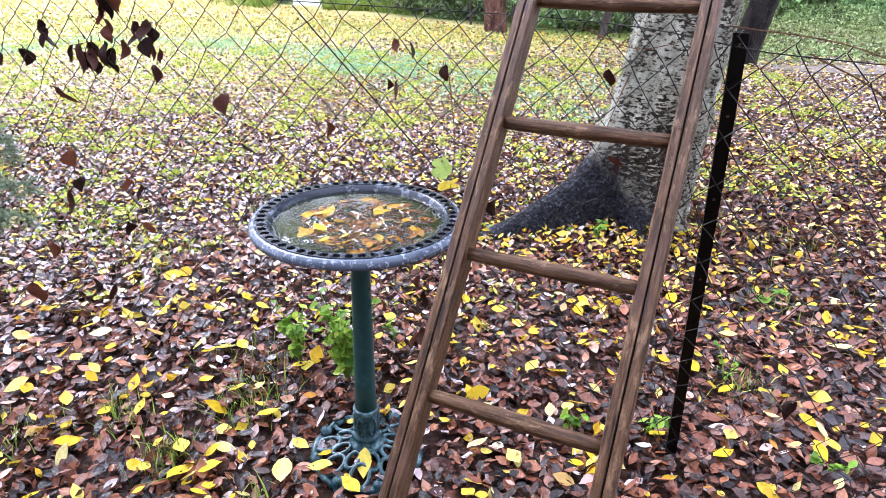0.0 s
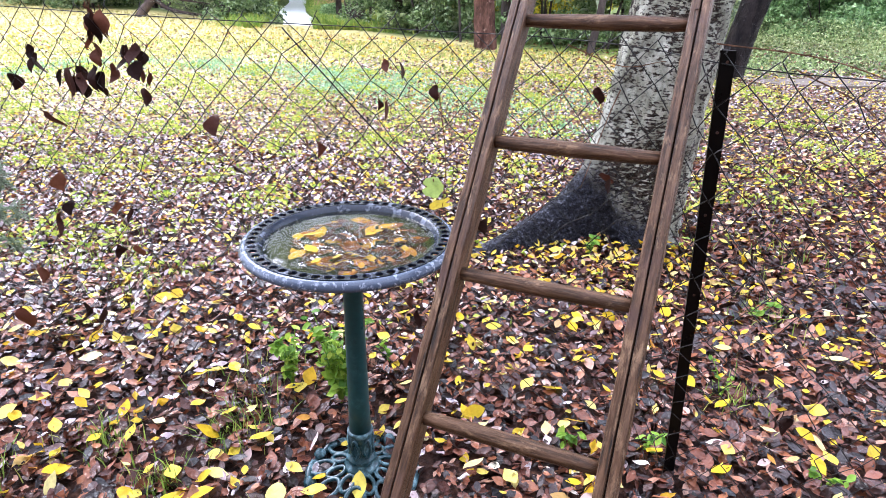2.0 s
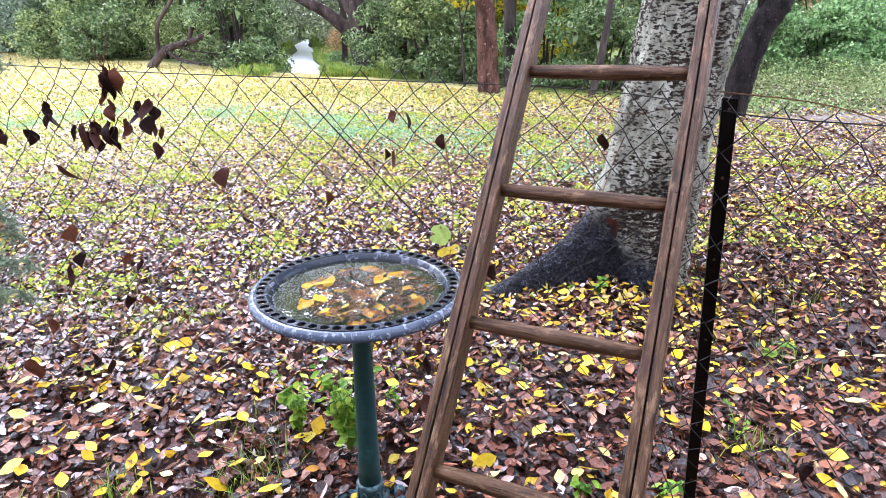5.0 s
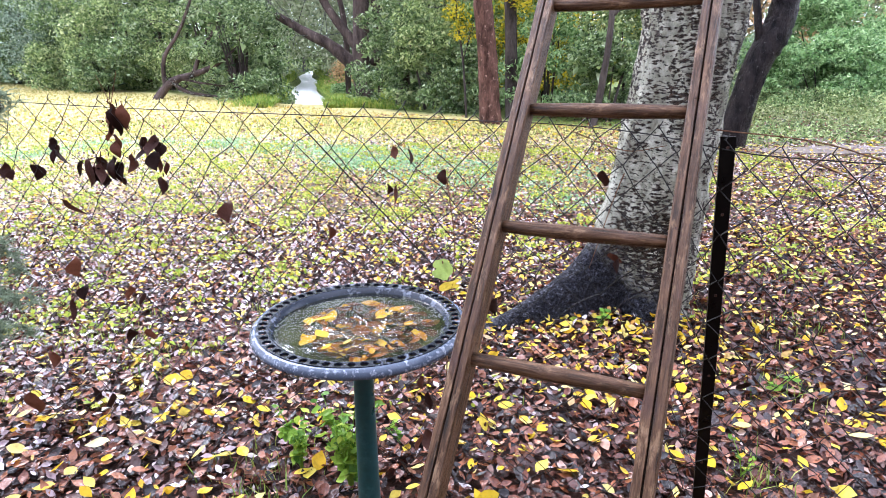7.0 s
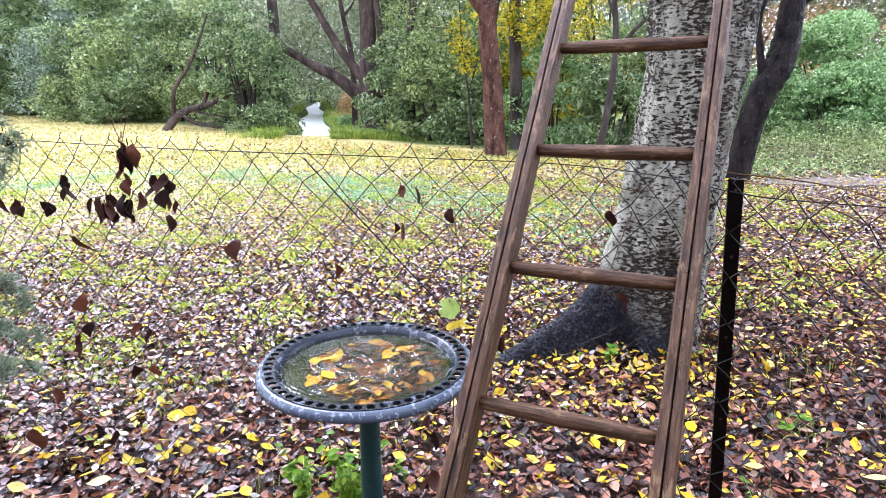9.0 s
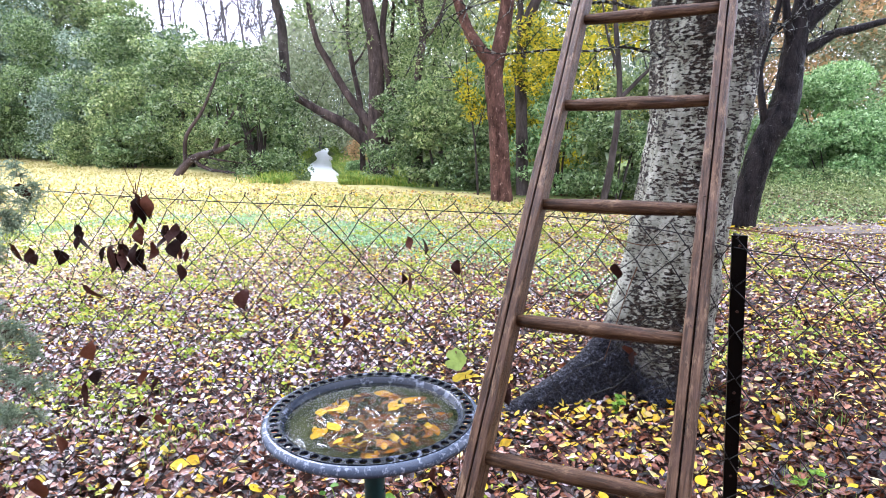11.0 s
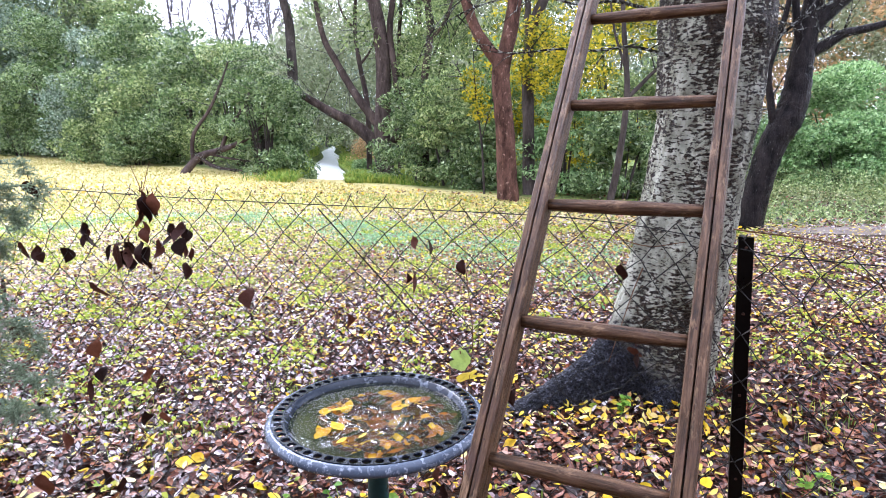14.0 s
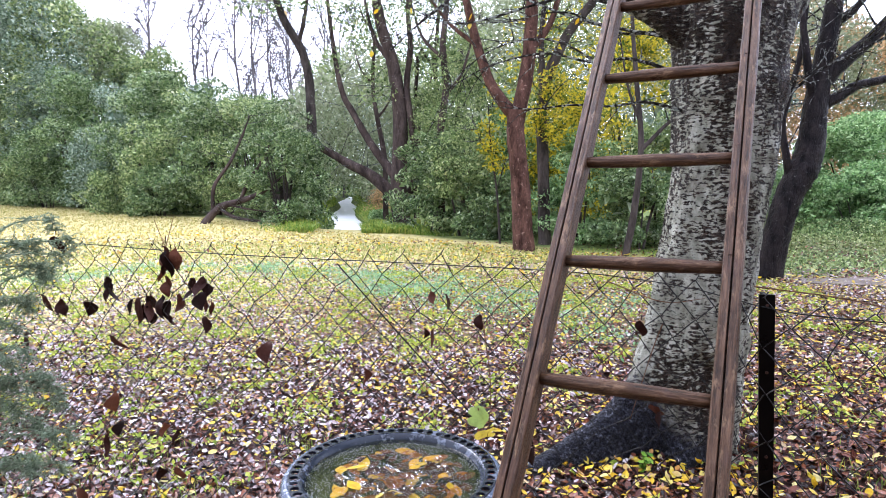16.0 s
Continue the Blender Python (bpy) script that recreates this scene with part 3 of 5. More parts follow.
def build_ladder():
    l0, r0 = nearer((.203, 1.257, 1.191)), nearer((.523, 1.128, 1.188))
    step = np.array([.0622, .1735, .2370]) * NEAR
    ew = (r0 - l0) / np.linalg.norm(r0 - l0)
    el = step / np.linalg.norm(step)
    ew = ew - el * np.dot(ew, el)
    ew /= np.linalg.norm(ew)
    lad = empty("ladder", (*(l0 - 4.7 * step)[:2], 0), "weathered brown wooden ladder leaning over the fence", "ladder")
    inv = Matrix.Translation(lad.location).inverted()

    def framed(name, verts, faces, origin, ex, ez, parent, label, smooth=False):
        """A part whose own z runs along its grain."""
        ey = np.cross(ez, ex)
        m = Matrix([[float(ex[i]), float(ey[i]), float(ez[i]), float(origin[i])] for i in range(3)] + [[0, 0, 0, 1]])
        ob = under(name, mesh_of(name, verts, faces, WOOD, smooth), parent, label)
        ob.matrix_basis = inv @ m
        return ob

    length = float(np.linalg.norm(step))

    def rail(origin, side):
        centre = origin + side * ew * .019
        half_w, half_n = .0195, .027
        sec = [(-1, .85), (-.85, 1), (.85, 1), (1, .85), (1, -.85), (.85, -1), (.12, -1), (.07, -.86), (-.07, -.86), (-.12, -1), (-.85, -1), (-1, -.85)]
        ks = np.linspace(-4.95, 8.3, 90)
        g = np.random.default_rng(3 if side > 0 else 4)
        bow = np.cumsum(g.normal(0, .0006, len(ks)))
        bow -= np.linspace(bow[0], bow[-1], len(ks))
        verts, faces = [], []
        m = len(sec)
        for i, k in enumerate(ks):
            for a, b in sec:
                verts.append((a * half_w * (1 + .02 * g.normal()), b * half_n + bow[i], k * length))
            if i:
                for j in range(m):
                    p, q = (i - 1) * m + j, (i - 1) * m + (j + 1) % m
                    faces.append((p, p + m, q + m, q))
        faces += [tuple(range(m)), tuple(range(len(verts) - 1, len(verts) - m - 1, -1))]
        ob = framed("rail", verts, faces, centre, ew, el, lad, "square-edged side rail with a long split")
        crack = [(.0, -half_n * .87 + bow[i], k * length) for i, k in enumerate(ks)]
        v, f = tube(crack, .0012, 4)
        under("split", mesh_of("split", v, f, GROOVE), ob)
        for k in range(-4, 9):
            c = (-side * .006, -half_n - .001, (k + .1) * length)
            v, f = tube([c, (c[0], c[1] + .004, c[2])], .0028, 7)
            under("nail", mesh_of("nail", v, f, NAIL), ob)
        return ob

    rail(l0, -1), rail(r0, 1)
    wide = float(np.linalg.norm(r0 - l0))
    g = np.random.default_rng(9)
    for k in range(-4, 9):
        a = l0 + step * k
        pts = [(0, 0, z) for z in np.linspace(-.004, wide + .004, 15)]
        v, f = tube(pts, list(.0135 + .0028 * np.sin(np.linspace(0, math.pi, 15))), 14, .02)
        ey = np.cross(ew, el)
        turn = g.uniform(0, 6.28)
        ex = el * math.cos(turn) + ey * math.sin(turn)
        framed("rung", v, f, a, ex, ew, lad, "round turned rung, paler where worn", True)
    return lad


build_ladder()

# ---------------------------------------------------------------- fence
FX = [-3.4, -1.9, -1.0, -.11, .25, .44, .52, .575, .75, 1.7, 2.6]
FY = [1.86, 1.62, 1.46, 1.36, 1.315, 1.20, 1.09, .985, .94, .70, .42]
FT = [1.24, 1.22, 1.20, 1.18, 1.172, 1.165, 1.158, 1.155, 1.14, 1.10, 1.06]
fence_curve = smooth_path([(x, y, t) for x, y, t in zip(FX, FY, FT)], 30)
fence_s = np.concatenate([[0], np.cumsum(np.hypot(*np.diff(fence_curve[:, :2], axis=0).T))])


def fence_at(s, z):
    """A point on the mesh: s along it from its far end, z up (as a share of its top)."""
    x, y, t = (np.interp(s, fence_s, fence_curve[:, i]) for i in range(3))
    zz = z * t
    return np.array([x + .075 * (1 - z) * np.clip((x + .6) / 1.2, 0, 1), y + .11 * (1 - z) + .012 * math.sin(5 * s + 4 * z), zz])


def build_fence():
    fence = empty("chain_link_fence", (.67, 1.15, 0), "old sagging chain-link fence on a black steel post", "fence")
    inv = -np.array(fence.location)
    post = [(.675, 1.157, -.05), (.619, 1.080, .6), (.567, 1.006, 1.163)]
    # star-section steel post
    p = np.array(post)
    verts, faces = [], []
    sec = [(-.0145, -.009), (.0145, -.009), (.0145, -.004), (.004, -.002), (.003, .022), (-.003, .022), (-.004, -.002), (-.0145, -.004)]
    for i, c in enumerate(smooth_path(p, 10)):
        for a, b in sec:
            verts.append(c + inv + np.array([a, b, 0]))
        if i:
            for j in range(8):
                q = (i - 1) * 8
                faces.append((q + j, q + (j + 1) % 8, q + 8 + (j + 1) % 8, q + 8 + j))
    faces += [tuple(range(8)), tuple(range(len(verts) - 8, len(verts)))]
    ob = under("post", mesh_of("post", verts, faces, BLACK_STEEL), fence, "black steel star post leaning slightly")
    for z in (.98, .86, .70, .52, .30, .14):
        c = np.interp(z * 1.165, p[:, 2], p[:, 0]), np.interp(z * 1.165, p[:, 2], p[:, 1])
        v, f = tube([(c[0] + inv[0] + .0, c[1] + inv[1] - .0105, z * 1.165), (c[0] + inv[0], c[1] + inv[1] - .008, z * 1.165)], .0032, 8)
        under("bolt_hole", mesh_of("bolt_hole", v, f, NAIL), ob)
    pitch, half = .04725, .0505
    total = fence_s[-1]
    g = np.random.default_rng(5)
    rows = int(1.19 / half)
    slip = g.normal(0, .0065, (int(total / pitch) + 3, rows + 2, 2))
    for k in range(int(total / pitch)):
        dense = []
        for j in range(rows + 1):
            far = (j + k) % 2
            col = k + far
            dx, dz = slip[col, j]
            c = fence_at(col * pitch + dx, max(1 - j * half / 1.18 + dz * .6, .01)) + inv + np.array([0, .003 if far else -.003, 0])
            if j:
                a = dense[-1]
                dense += [a + (c - a) * .13 + np.array([0, .002, 0]), a + (c - a) * .87 + np.array([0, .002, 0])]
            dense.append(c)
        if k % 2 == 0:
            dense.insert(0, dense[0] + np.array([.007, 0, .012]))
        v, f = tube(dense, .0013, 4)
        under("mesh_wire", mesh_of("mesh_wire", v, f, WIRE, True), fence)
    for zt, sag in ((.988, .006),):
        pts = [fence_at(s, zt) + inv + np.array([0, -.004, -sag * abs(math.sin(s * 1.4))]) for s in np.linspace(0, total, 80)]
        v, f = tube(pts, .0013, 5)
        under("line_wire", mesh_of("line_wire", v, f, WIRE, True), fence)
    # one heavier strand runs askew through the mesh
    pts = [fence_at(s, z) + inv + np.array([0, -.006, 0]) for s, z in zip(np.linspace(3.03, 3.42, 14), np.linspace(.975, .60, 14))]
    v, f = tube(pts, .0021, 5)
    under("loose_strand", mesh_of("loose_strand", v, f, WIRE, True), fence)
    return fence


build_fence()

# ---------------------------------------------------------------- trees


def build_near_tree():
    tree = empty("lichen_tree", (1.03, 2.95, 0), "broad grey tree trunk crusted with pale lichen, roots spreading", "tree")
    # (angle, reach, height, width) of the root flares
    roots = [(3.56, .62, .20, .25), (3.42, .15, .50, .70), (4.45, .13, .18, .45), (5.5, .06, .10, .4), (.4, .10, .15, .5), (2.2, .3, .2, .5)]
    zs = np.concatenate([np.linspace(-.1, .8, 80), np.linspace(.84, 4.2, 70)])
    N = 170
    g = np.random.default_rng(21)
    ph = g.uniform(0, 6.28, 8)
    v, f = [], []
    for i, z in enumerate(zs):
        base = np.interp(z, [-.1, .6, .88, 1.16, 1.43, 1.7, 1.95, 2.2, 3.2, 4.2], [.232, .230, .228, .220, .230, .243, .254, .278, .27, .24])
        cx = np.interp(z, [0, .2, .4, .59, .88, 1.16, 1.43, 1.95, 2.2, 4.2], [-.09, -.085, -.07, -.05, -.028, .004, .037, .036, .055, .08])
        for k in range(N):
            a = 2 * math.pi * k / N
            r = base
            for an, reach, hgt, wid in roots:
                d = (a - an + math.pi) % (2 * math.pi) - math.pi
                w = wid * (.55 + .45 * min(1, max(z, 0) / .35))
                r += reach * math.exp(-(max(z, 0) / hgt) ** 1.25) * math.exp(-(d / w) ** 2)
            r += .012 * noise.noise(Vector((3 * math.cos(a), 3 * math.sin(a), 5 * z))) + .009 * noise.noise(Vector((11 * math.cos(a), 11 * math.sin(a), 14 * z)))
            r += .011 * math.exp(-max(z, 0) / .35) * (noise.noise(Vector((26 * r * math.cos(a), 26 * r * math.sin(a), 30 * z))) + noise.noise(Vector((60 * r * math.cos(a), 60 * r * math.sin(a), 60 * z))))
            r += .010 * math.sin(3 * a + ph[0] + z) + .006 * math.sin(7 * a + ph[1] - 2 * z) + .004 * math.sin(38 * z + 2 * math.sin(3 * a + ph[2])) + .003 * math.sin(15 * a + 9 * z)
            r += .020 * math.exp(-((z - 1.78) / .06) ** 2) * (.5 + .5 * math.sin(a + 2))
            v.append((cx + r * math.cos(a), r * math.sin(a), z))
        if i:
            for k in range(N):
                p, q = (i - 1) * N + k, (i - 1) * N + (k + 1) % N
                f.append((p, q, q + N, p + N))
    under("trunk", mesh_of("trunk", v, f, LICHEN, True), tree)
    o = np.array((1.03, 2.95, 0))
    limbs = [
        ([(1.08, 2.95, 1.80), (.80, 2.92, 2.10), (.61, 2.92, 2.21), (.45, 2.9, 2.31), (.1, 2.9, 2.6)], (.085, .08, .06, .05, .04)),
        ([(.86, 2.9, 1.690), (.676, 2.9, 1.737), (.516, 2.9, 1.721), (.326, 2.9, 1.73), (.133, 2.9, 1.715), (-.091, 2.9, 1.733)], (.014, .011, .009, .008, .006, .003)),
        ([(.90, 2.9, 1.84), (.609, 2.9, 1.938), (.425, 2.9, 1.93), (.184, 2.9, 1.977), (-.089, 2.9, 1.917), (-.284, 2.9, 1.813)], (.016, .012, .010, .008, .006, .003)),
        ([(.424, 2.9, 1.945), (.263, 2.9, 2.027), (.102, 2.9, 2.045), (-.089, 2.9, 1.985), (-.256, 2.9, 1.84), (-.385, 2.9, 1.594)], (.008, .007, .006, .005, .004, .002)),
        ([(.45, 2.9, 2.31), (-.1, 3.1, 2.40), (-.35, 3.15, 2.27), (-.457, 3.2, 2.213), (-.629, 3.2, 2.07)], (.03, .018, .014, .010, .006)),
        ([(1.24, 2.9, 1.66), (1.315, 2.9, 1.753), (1.444, 2.9, 1.865), (1.631, 2.9, 1.96), (1.9, 2.9, 2.10)], (.014, .012, .010, .008, .006)),
        ([(1.2, 3.0, 1.95), (1.36, 3.0, 2.2), (1.5, 3.0, 2.6), (1.6, 3.0, 3.0)], (.07, .06, .05, .04)),
    ]
    g = np.random.default_rng(35)
    for k in range(44):
        root = np.array((g.uniform(.78, 1.3), g.uniform(2.8, 3.15), g.uniform(1.9, 3.4)))
        a, L = (g.uniform(1.9, 3.6) if k % 2 else g.uniform(0, 6.283)), g.uniform(.9, 2.4)
        d = np.array((math.cos(a), .8 * math.sin(a), g.uniform(-.02, .45)))
        if d[1] < -.35 and root[2] < 2.8:
            d[1] = -d[1]
        bend = np.array((0, 0, g.uniform(-.18, .1)))
        limbs.append(([root, root + d * L * .35 + bend, root + d * L * .7 + bend * .5 + g.normal(0, .06, 3), root + d * L + bend], (.016, .011, .007, .002)))
    g = np.random.default_rng(31)
    for pts, rad in limbs:
        path = smooth_path(pts, 7)
        v, f = tube(path - o, [r * (.62 if rad[0] < .05 else 1) for r in rad], 9, .04)
        limb = under("limb", mesh_of("limb", v, f, LICHEN if rad[0] > .05 else TWIG, True), tree)
        if rad[0] < .05:
            bits = []
            for i in range(4, len(path) - 1, 2):
                d = np.array([g.uniform(-1, .7), g.uniform(-.5, .5), g.uniform(-.7, .8)])
                q = path[i] - o
                L = g.uniform(.06, .28)
                bits.append(tube(smooth_path([q, q + d * L * .5, q + d * L + np.array([0, 0, -.03])], 4), [.0035, .0022, .001], 5))
            v, f = joined(bits)
            under("twig_spray", mesh_of("twig_spray", v, f, TWIG, True), limb, kind="stuff")
    g = np.random.default_rng(36)
    tv = FINER[0] * np.array([1, 1.4, 1])
    me_ = mesh_of("leaf", tv * .034, FINER[1], YELLOW_ONE, True)
    spots = [(-1.1, 2.9, 2.21), (-.73, 2.9, 2.15), (-.66, 2.9, 2.0), (-.16, 2.9, 2.16), (-.17, 2.9, 2.12), (-.37, 2.9, 2.14), (-.46, 2.9, 2.20), (-.63, 2.9, 2.20), (.35, 2.9, 2.12), (-.05, 2.95, 2.3), (.2, 3.0, 2.4), (-.9, 2.9, 2.3)]
    for p in spots:
        o_ = under("leaf", me_, tree, "last yellow leaf on a bare twig")
        o_.matrix_basis = pose(p[0] - 1.03, p[1] - 2.95, p[2], g.uniform(-40, 40), g.uniform(40, 110), g.uniform(0, 360))
    return tree


build_near_tree()


def build_tree(name, at, label, trunk, limbs, mat, crown=None, seed=1, sides=14, twigs=0, girth=.8):
    """A tree from its trunk line, its limbs (points and radii), and a crown of leaves."""
    tree = empty(name, at, label, "tree")
    o = np.array(at, float)
    pts, rad = trunk
    v, f = tube(smooth_path(pts, 8) - o, [r * girth for r in rad], sides, .03)
    under("trunk", mesh_of("trunk", v, f, mat, True), tree)
    g = np.random.default_rng(seed)
    ends = []
    for pts, rad in limbs:
        path = smooth_path(pts, 6)
        v, f = tube(path - o, [r * girth for r in rad], 9, .04)
        limb = under("limb", mesh_of("limb", v, f, mat, True), tree)
        ends.append(path)
        if twigs:
            bits = []
            for _ in range(twigs):
                i = g.integers(len(path) // 4, len(path))
                q, L = path[i] - o, g.uniform(.5, 1.6) * max(rad[0] * 9, .35)
                d = np.array([g.normal(0, .7), g.normal(0, .5), g.uniform(-.15, .9)])
                mid = q + d * L * .5 + g.normal(0, .06, 3) * L
                bits.append(tube([q, mid, q + d * L], [.020, .013, .006] if twigs > 40 else [.014, .009, .004], 3))
                e = q + d * L
                for _ in range(2):
                    d2 = d * .5 + g.normal(0, .35, 3)
                    bits.append(tube([mid, mid + d2 * L * .6], [.009, .004] if twigs > 40 else [.006, .002], 3))
            v, f = joined(bits)
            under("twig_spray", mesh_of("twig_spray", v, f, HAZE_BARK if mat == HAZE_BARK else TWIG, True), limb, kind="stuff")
    if crown:
        n, blobs, size, cm = crown
        leaf_cloud("crown", in_blobs(n, blobs, .2) - o, size, cm, tree)
    return tree


# high crowns of these trees, out of view, added to screen sky light and reflections
# big forked tree by the creek
build_tree("forked_tree", (-3.3, 17.5, 0), "dark forked creekside tree with a low leaning limb", ([(-3.25, 17.5, -.4), (-3.417, 17.5, .845), (-3.34, 17.5, 2.7), (-3.50, 17.5, 4.33), (-3.93, 17.5, 5.93), (-4.3, 17.6, 9)], (.33, .30, .26, .22, .18, .08)),
           [([(-3.42, 17.5, .7), (-4.166, 17.4, 1.378), (-4.822, 17.3, 1.735), (-5.6, 17.2, 2.2)], (.24, .20, .16, .12)),
            ([(-3.459, 17.5, 1.3), (-4.15, 17.5, 2.208), (-4.706, 17.5, 3.165), (-5.021, 17.5, 3.8), (-5.235, 17.5, 5.05), (-5.5, 17.5, 7.5)], (.18, .14, .12, .10, .08, .04)),
            ([(-3.1, 17.6, .9), (-2.90, 17.5, 1.54), (-3.01, 17.5, 2.70), (-3.15, 17.5, 3.84), (-3.03, 17.5, 4.95), (-3.1, 17.6, 6.2), (-2.8, 17.6, 8.5)], (.14, .13, .12, .11, .10, .08, .03)),
            ([(-3.46, 17.5, 4.38), (-4.1, 17.6, 5.3), (-4.5, 17.8, 7)], (.10, .07, .03))],
           CREEK_BARK, (30000, [(-4.6, 17.5, 8.3, 2.8, 2.0, 1.5), (-2.8, 17.4, 8.8, 2.2, 2.0, 1.5), (-5, 17.6, 10.5, 3.2, 2.6, 2.2), (-2.2, 18, 11, 3.2, 2.6, 2.4), (-3.6, 17, 13.5, 3, 2.4, 1.8), (-.5, 18, 9.0, 2, 1.8, 1.4), (-4.5, 17.6, 6.3, 1.8, 1.4, 1.0), (-2.6, 17.8, 6.6, 1.7, 1.3, 1.0), (-4.0, 17.3, 3.7, .7, .6, .45), (-2.2, 17.6, 4.9, .8, .7, .5), (-5.3, 17.5, 4.5, .6, .6, .5)], .115, MID_FOL), 2, twigs=9)
# red-brown trunk
build_tree("red_barked_tree", (.13, 11.6, 0), "red-brown trunked tree forking into two limbs", ([(.14, 11.6, -.15), (.10, 11.6, .4), (.059, 11.6, 1.18), (-.04, 11.6, 2.115), (-.03, 11.6, 2.6)], (.27, .235, .215, .205, .21)),
           [([(-.06, 11.6, 2.45), (-.493, 11.6, 3.04), (-.753, 11.6, 3.754), (-.96, 11.6, 4.56), (-1.3, 11.6, 6)], (.15, .125, .11, .09, .05)),
            ([(.0, 11.6, 2.45), (.171, 11.6, 3.43), (.23, 11.6, 4.51), (.25, 11.6, 5.4), (.4, 11.6, 7)], (.18, .16, .14, .12, .06)),
            ([(.19, 11.6, 3.6), (.6, 11.7, 4.2), (.8, 11.7, 5.2)], (.09, .07, .04)),
            ([(-.75, 11.6, 3.75), (-1.3, 11.7, 4.2), (-1.8, 11.8, 4.9)], (.06, .04, .02))],
           RED_BARK, (9000, [(-1.6, 11.8, 8.2, 2.4, 2, 1.6), (.6, 11.8, 9.0, 2.6, 2, 1.8), (2.0, 12, 7.6, 1.8, 1.6, 1.2)], .11, YEL_FOL), 3, 18, twigs=14)
build_tree("slender_grey_tree", (.53, 13, 0), "slender grey tree beside the red trunk", ([(.57, 13, -.3), (.514, 13, 1.5), (.495, 13, 2.99), (.906, 13, 4.09), (1.39, 13, 4.73), (2.0, 13, 5.6)], (.17, .15, .14, .12, .11, .06)),
           [([(.5, 13, 2.9), (.45, 13, 4.2), (.6, 13, 5.8)], (.09, .07, .04))], GREY_BARK, (9000, [(2.2, 13, 8, 2.6, 2, 2.2), (3.8, 13.5, 7, 2, 2, 1.8), (.8, 13.6, 4.2, 1.3, 1, .9), (1.7, 13.4, 3.2, 1.1, .9, 1.0), (.1, 14, 2.9, .9, .7, 1.1)], .10, YEL_FOL), 4, twigs=6)
build_tree("yellow_sapling", (-.35, 12.6, 0), "slim sapling with bright yellow autumn leaves", ([(-.35, 12.6, -.1), (-.42, 12.6, 1.0), (-.55, 12.6, 2.0), (-.6, 12.6, 2.8)], (.03, .025, .018, .008)),
           [([(-.42, 12.6, 1.1), (-.3, 12.5, 1.5), (-.2, 12.5, 1.9)], (.012, .01, .004)), ([(-.5, 12.6, 1.7), (-.75, 12.5, 2.1), (-.85, 12.5, 2.4)], (.012, .01, .004))], GREY_BARK,
           (3000, [(-.42, 12.6, 1.62, .28, .22, .22), (-.55, 12.6, 1.98, .30, .25, .22), (-.65, 12.6, 2.3, .26, .22, .2), (.37, 12.7, 2.5, .25, .2, .35), (.75, 12.7, 2.2, .3, .25, .3), (.68, 12.7, 3.1, .35, .3, .4), (1.24, 12.7, 2.6, .35, .3, .4)], .085, YEL_FOL), 44, 8, twigs=5)
build_tree("mossy_tree", (-1.95, 15.5, 0), "ivy-clad tree between the creek shrubs", ([(-1.95, 15.5, -.2), (-1.96, 15.5, 1.96), (-1.92, 15.5, 2.68), (-1.80, 15.5, 3.54), (-1.87, 15.5, 4.53), (-1.79, 15.5, 5.36), (-1.7, 15.5, 7)], (.15, .13, .12, .11, .10, .09, .05)),
           [([(-1.85, 15.5, 3.3), (-1.4, 15.5, 3.9), (-1.1, 15.5, 4.9)], (.06, .05, .02)), ([(-1.85, 15.5, 4.2), (-2.4, 15.5, 4.8), (-2.7, 15.5, 5.8)], (.06, .045, .02))], CREEK_BARK,
           (5200, [(-1.9, 15.4, 2.9, .35, .3, .6), (-1.8, 15.4, 3.9, .45, .4, .45), (-1.3, 15.5, 4.7, .6, .5, .4), (-2.4, 15.5, 5.3, .6, .5, .4), (-1.7, 15.5, 6.2, .9, .7, .5)], .062, MID_FOL), 45, 10, twigs=8)
build_tree("young_thin_tree", (1.9, 11, 0), "thin bare young tree with a forked stem", ([(1.88, 11, -.1), (2.012, 11, .7), (2.101, 11, 1.84), (2.004, 11, 2.9), (1.9, 11, 3.92), (1.85, 11, 5.2)], (.085, .075, .062, .05, .04, .02)),
           [([(2.10, 11, 1.80), (2.418, 11, 2.141), (2.64, 11, 2.42), (2.8, 11, 3.2)], (.05, .04, .03, .015)), ([(2.06, 11, 2.3), (1.85, 11, 2.9), (1.7, 11, 3.7)], (.035, .025, .012))], GREY_BARK, None, 5, 10, twigs=6)
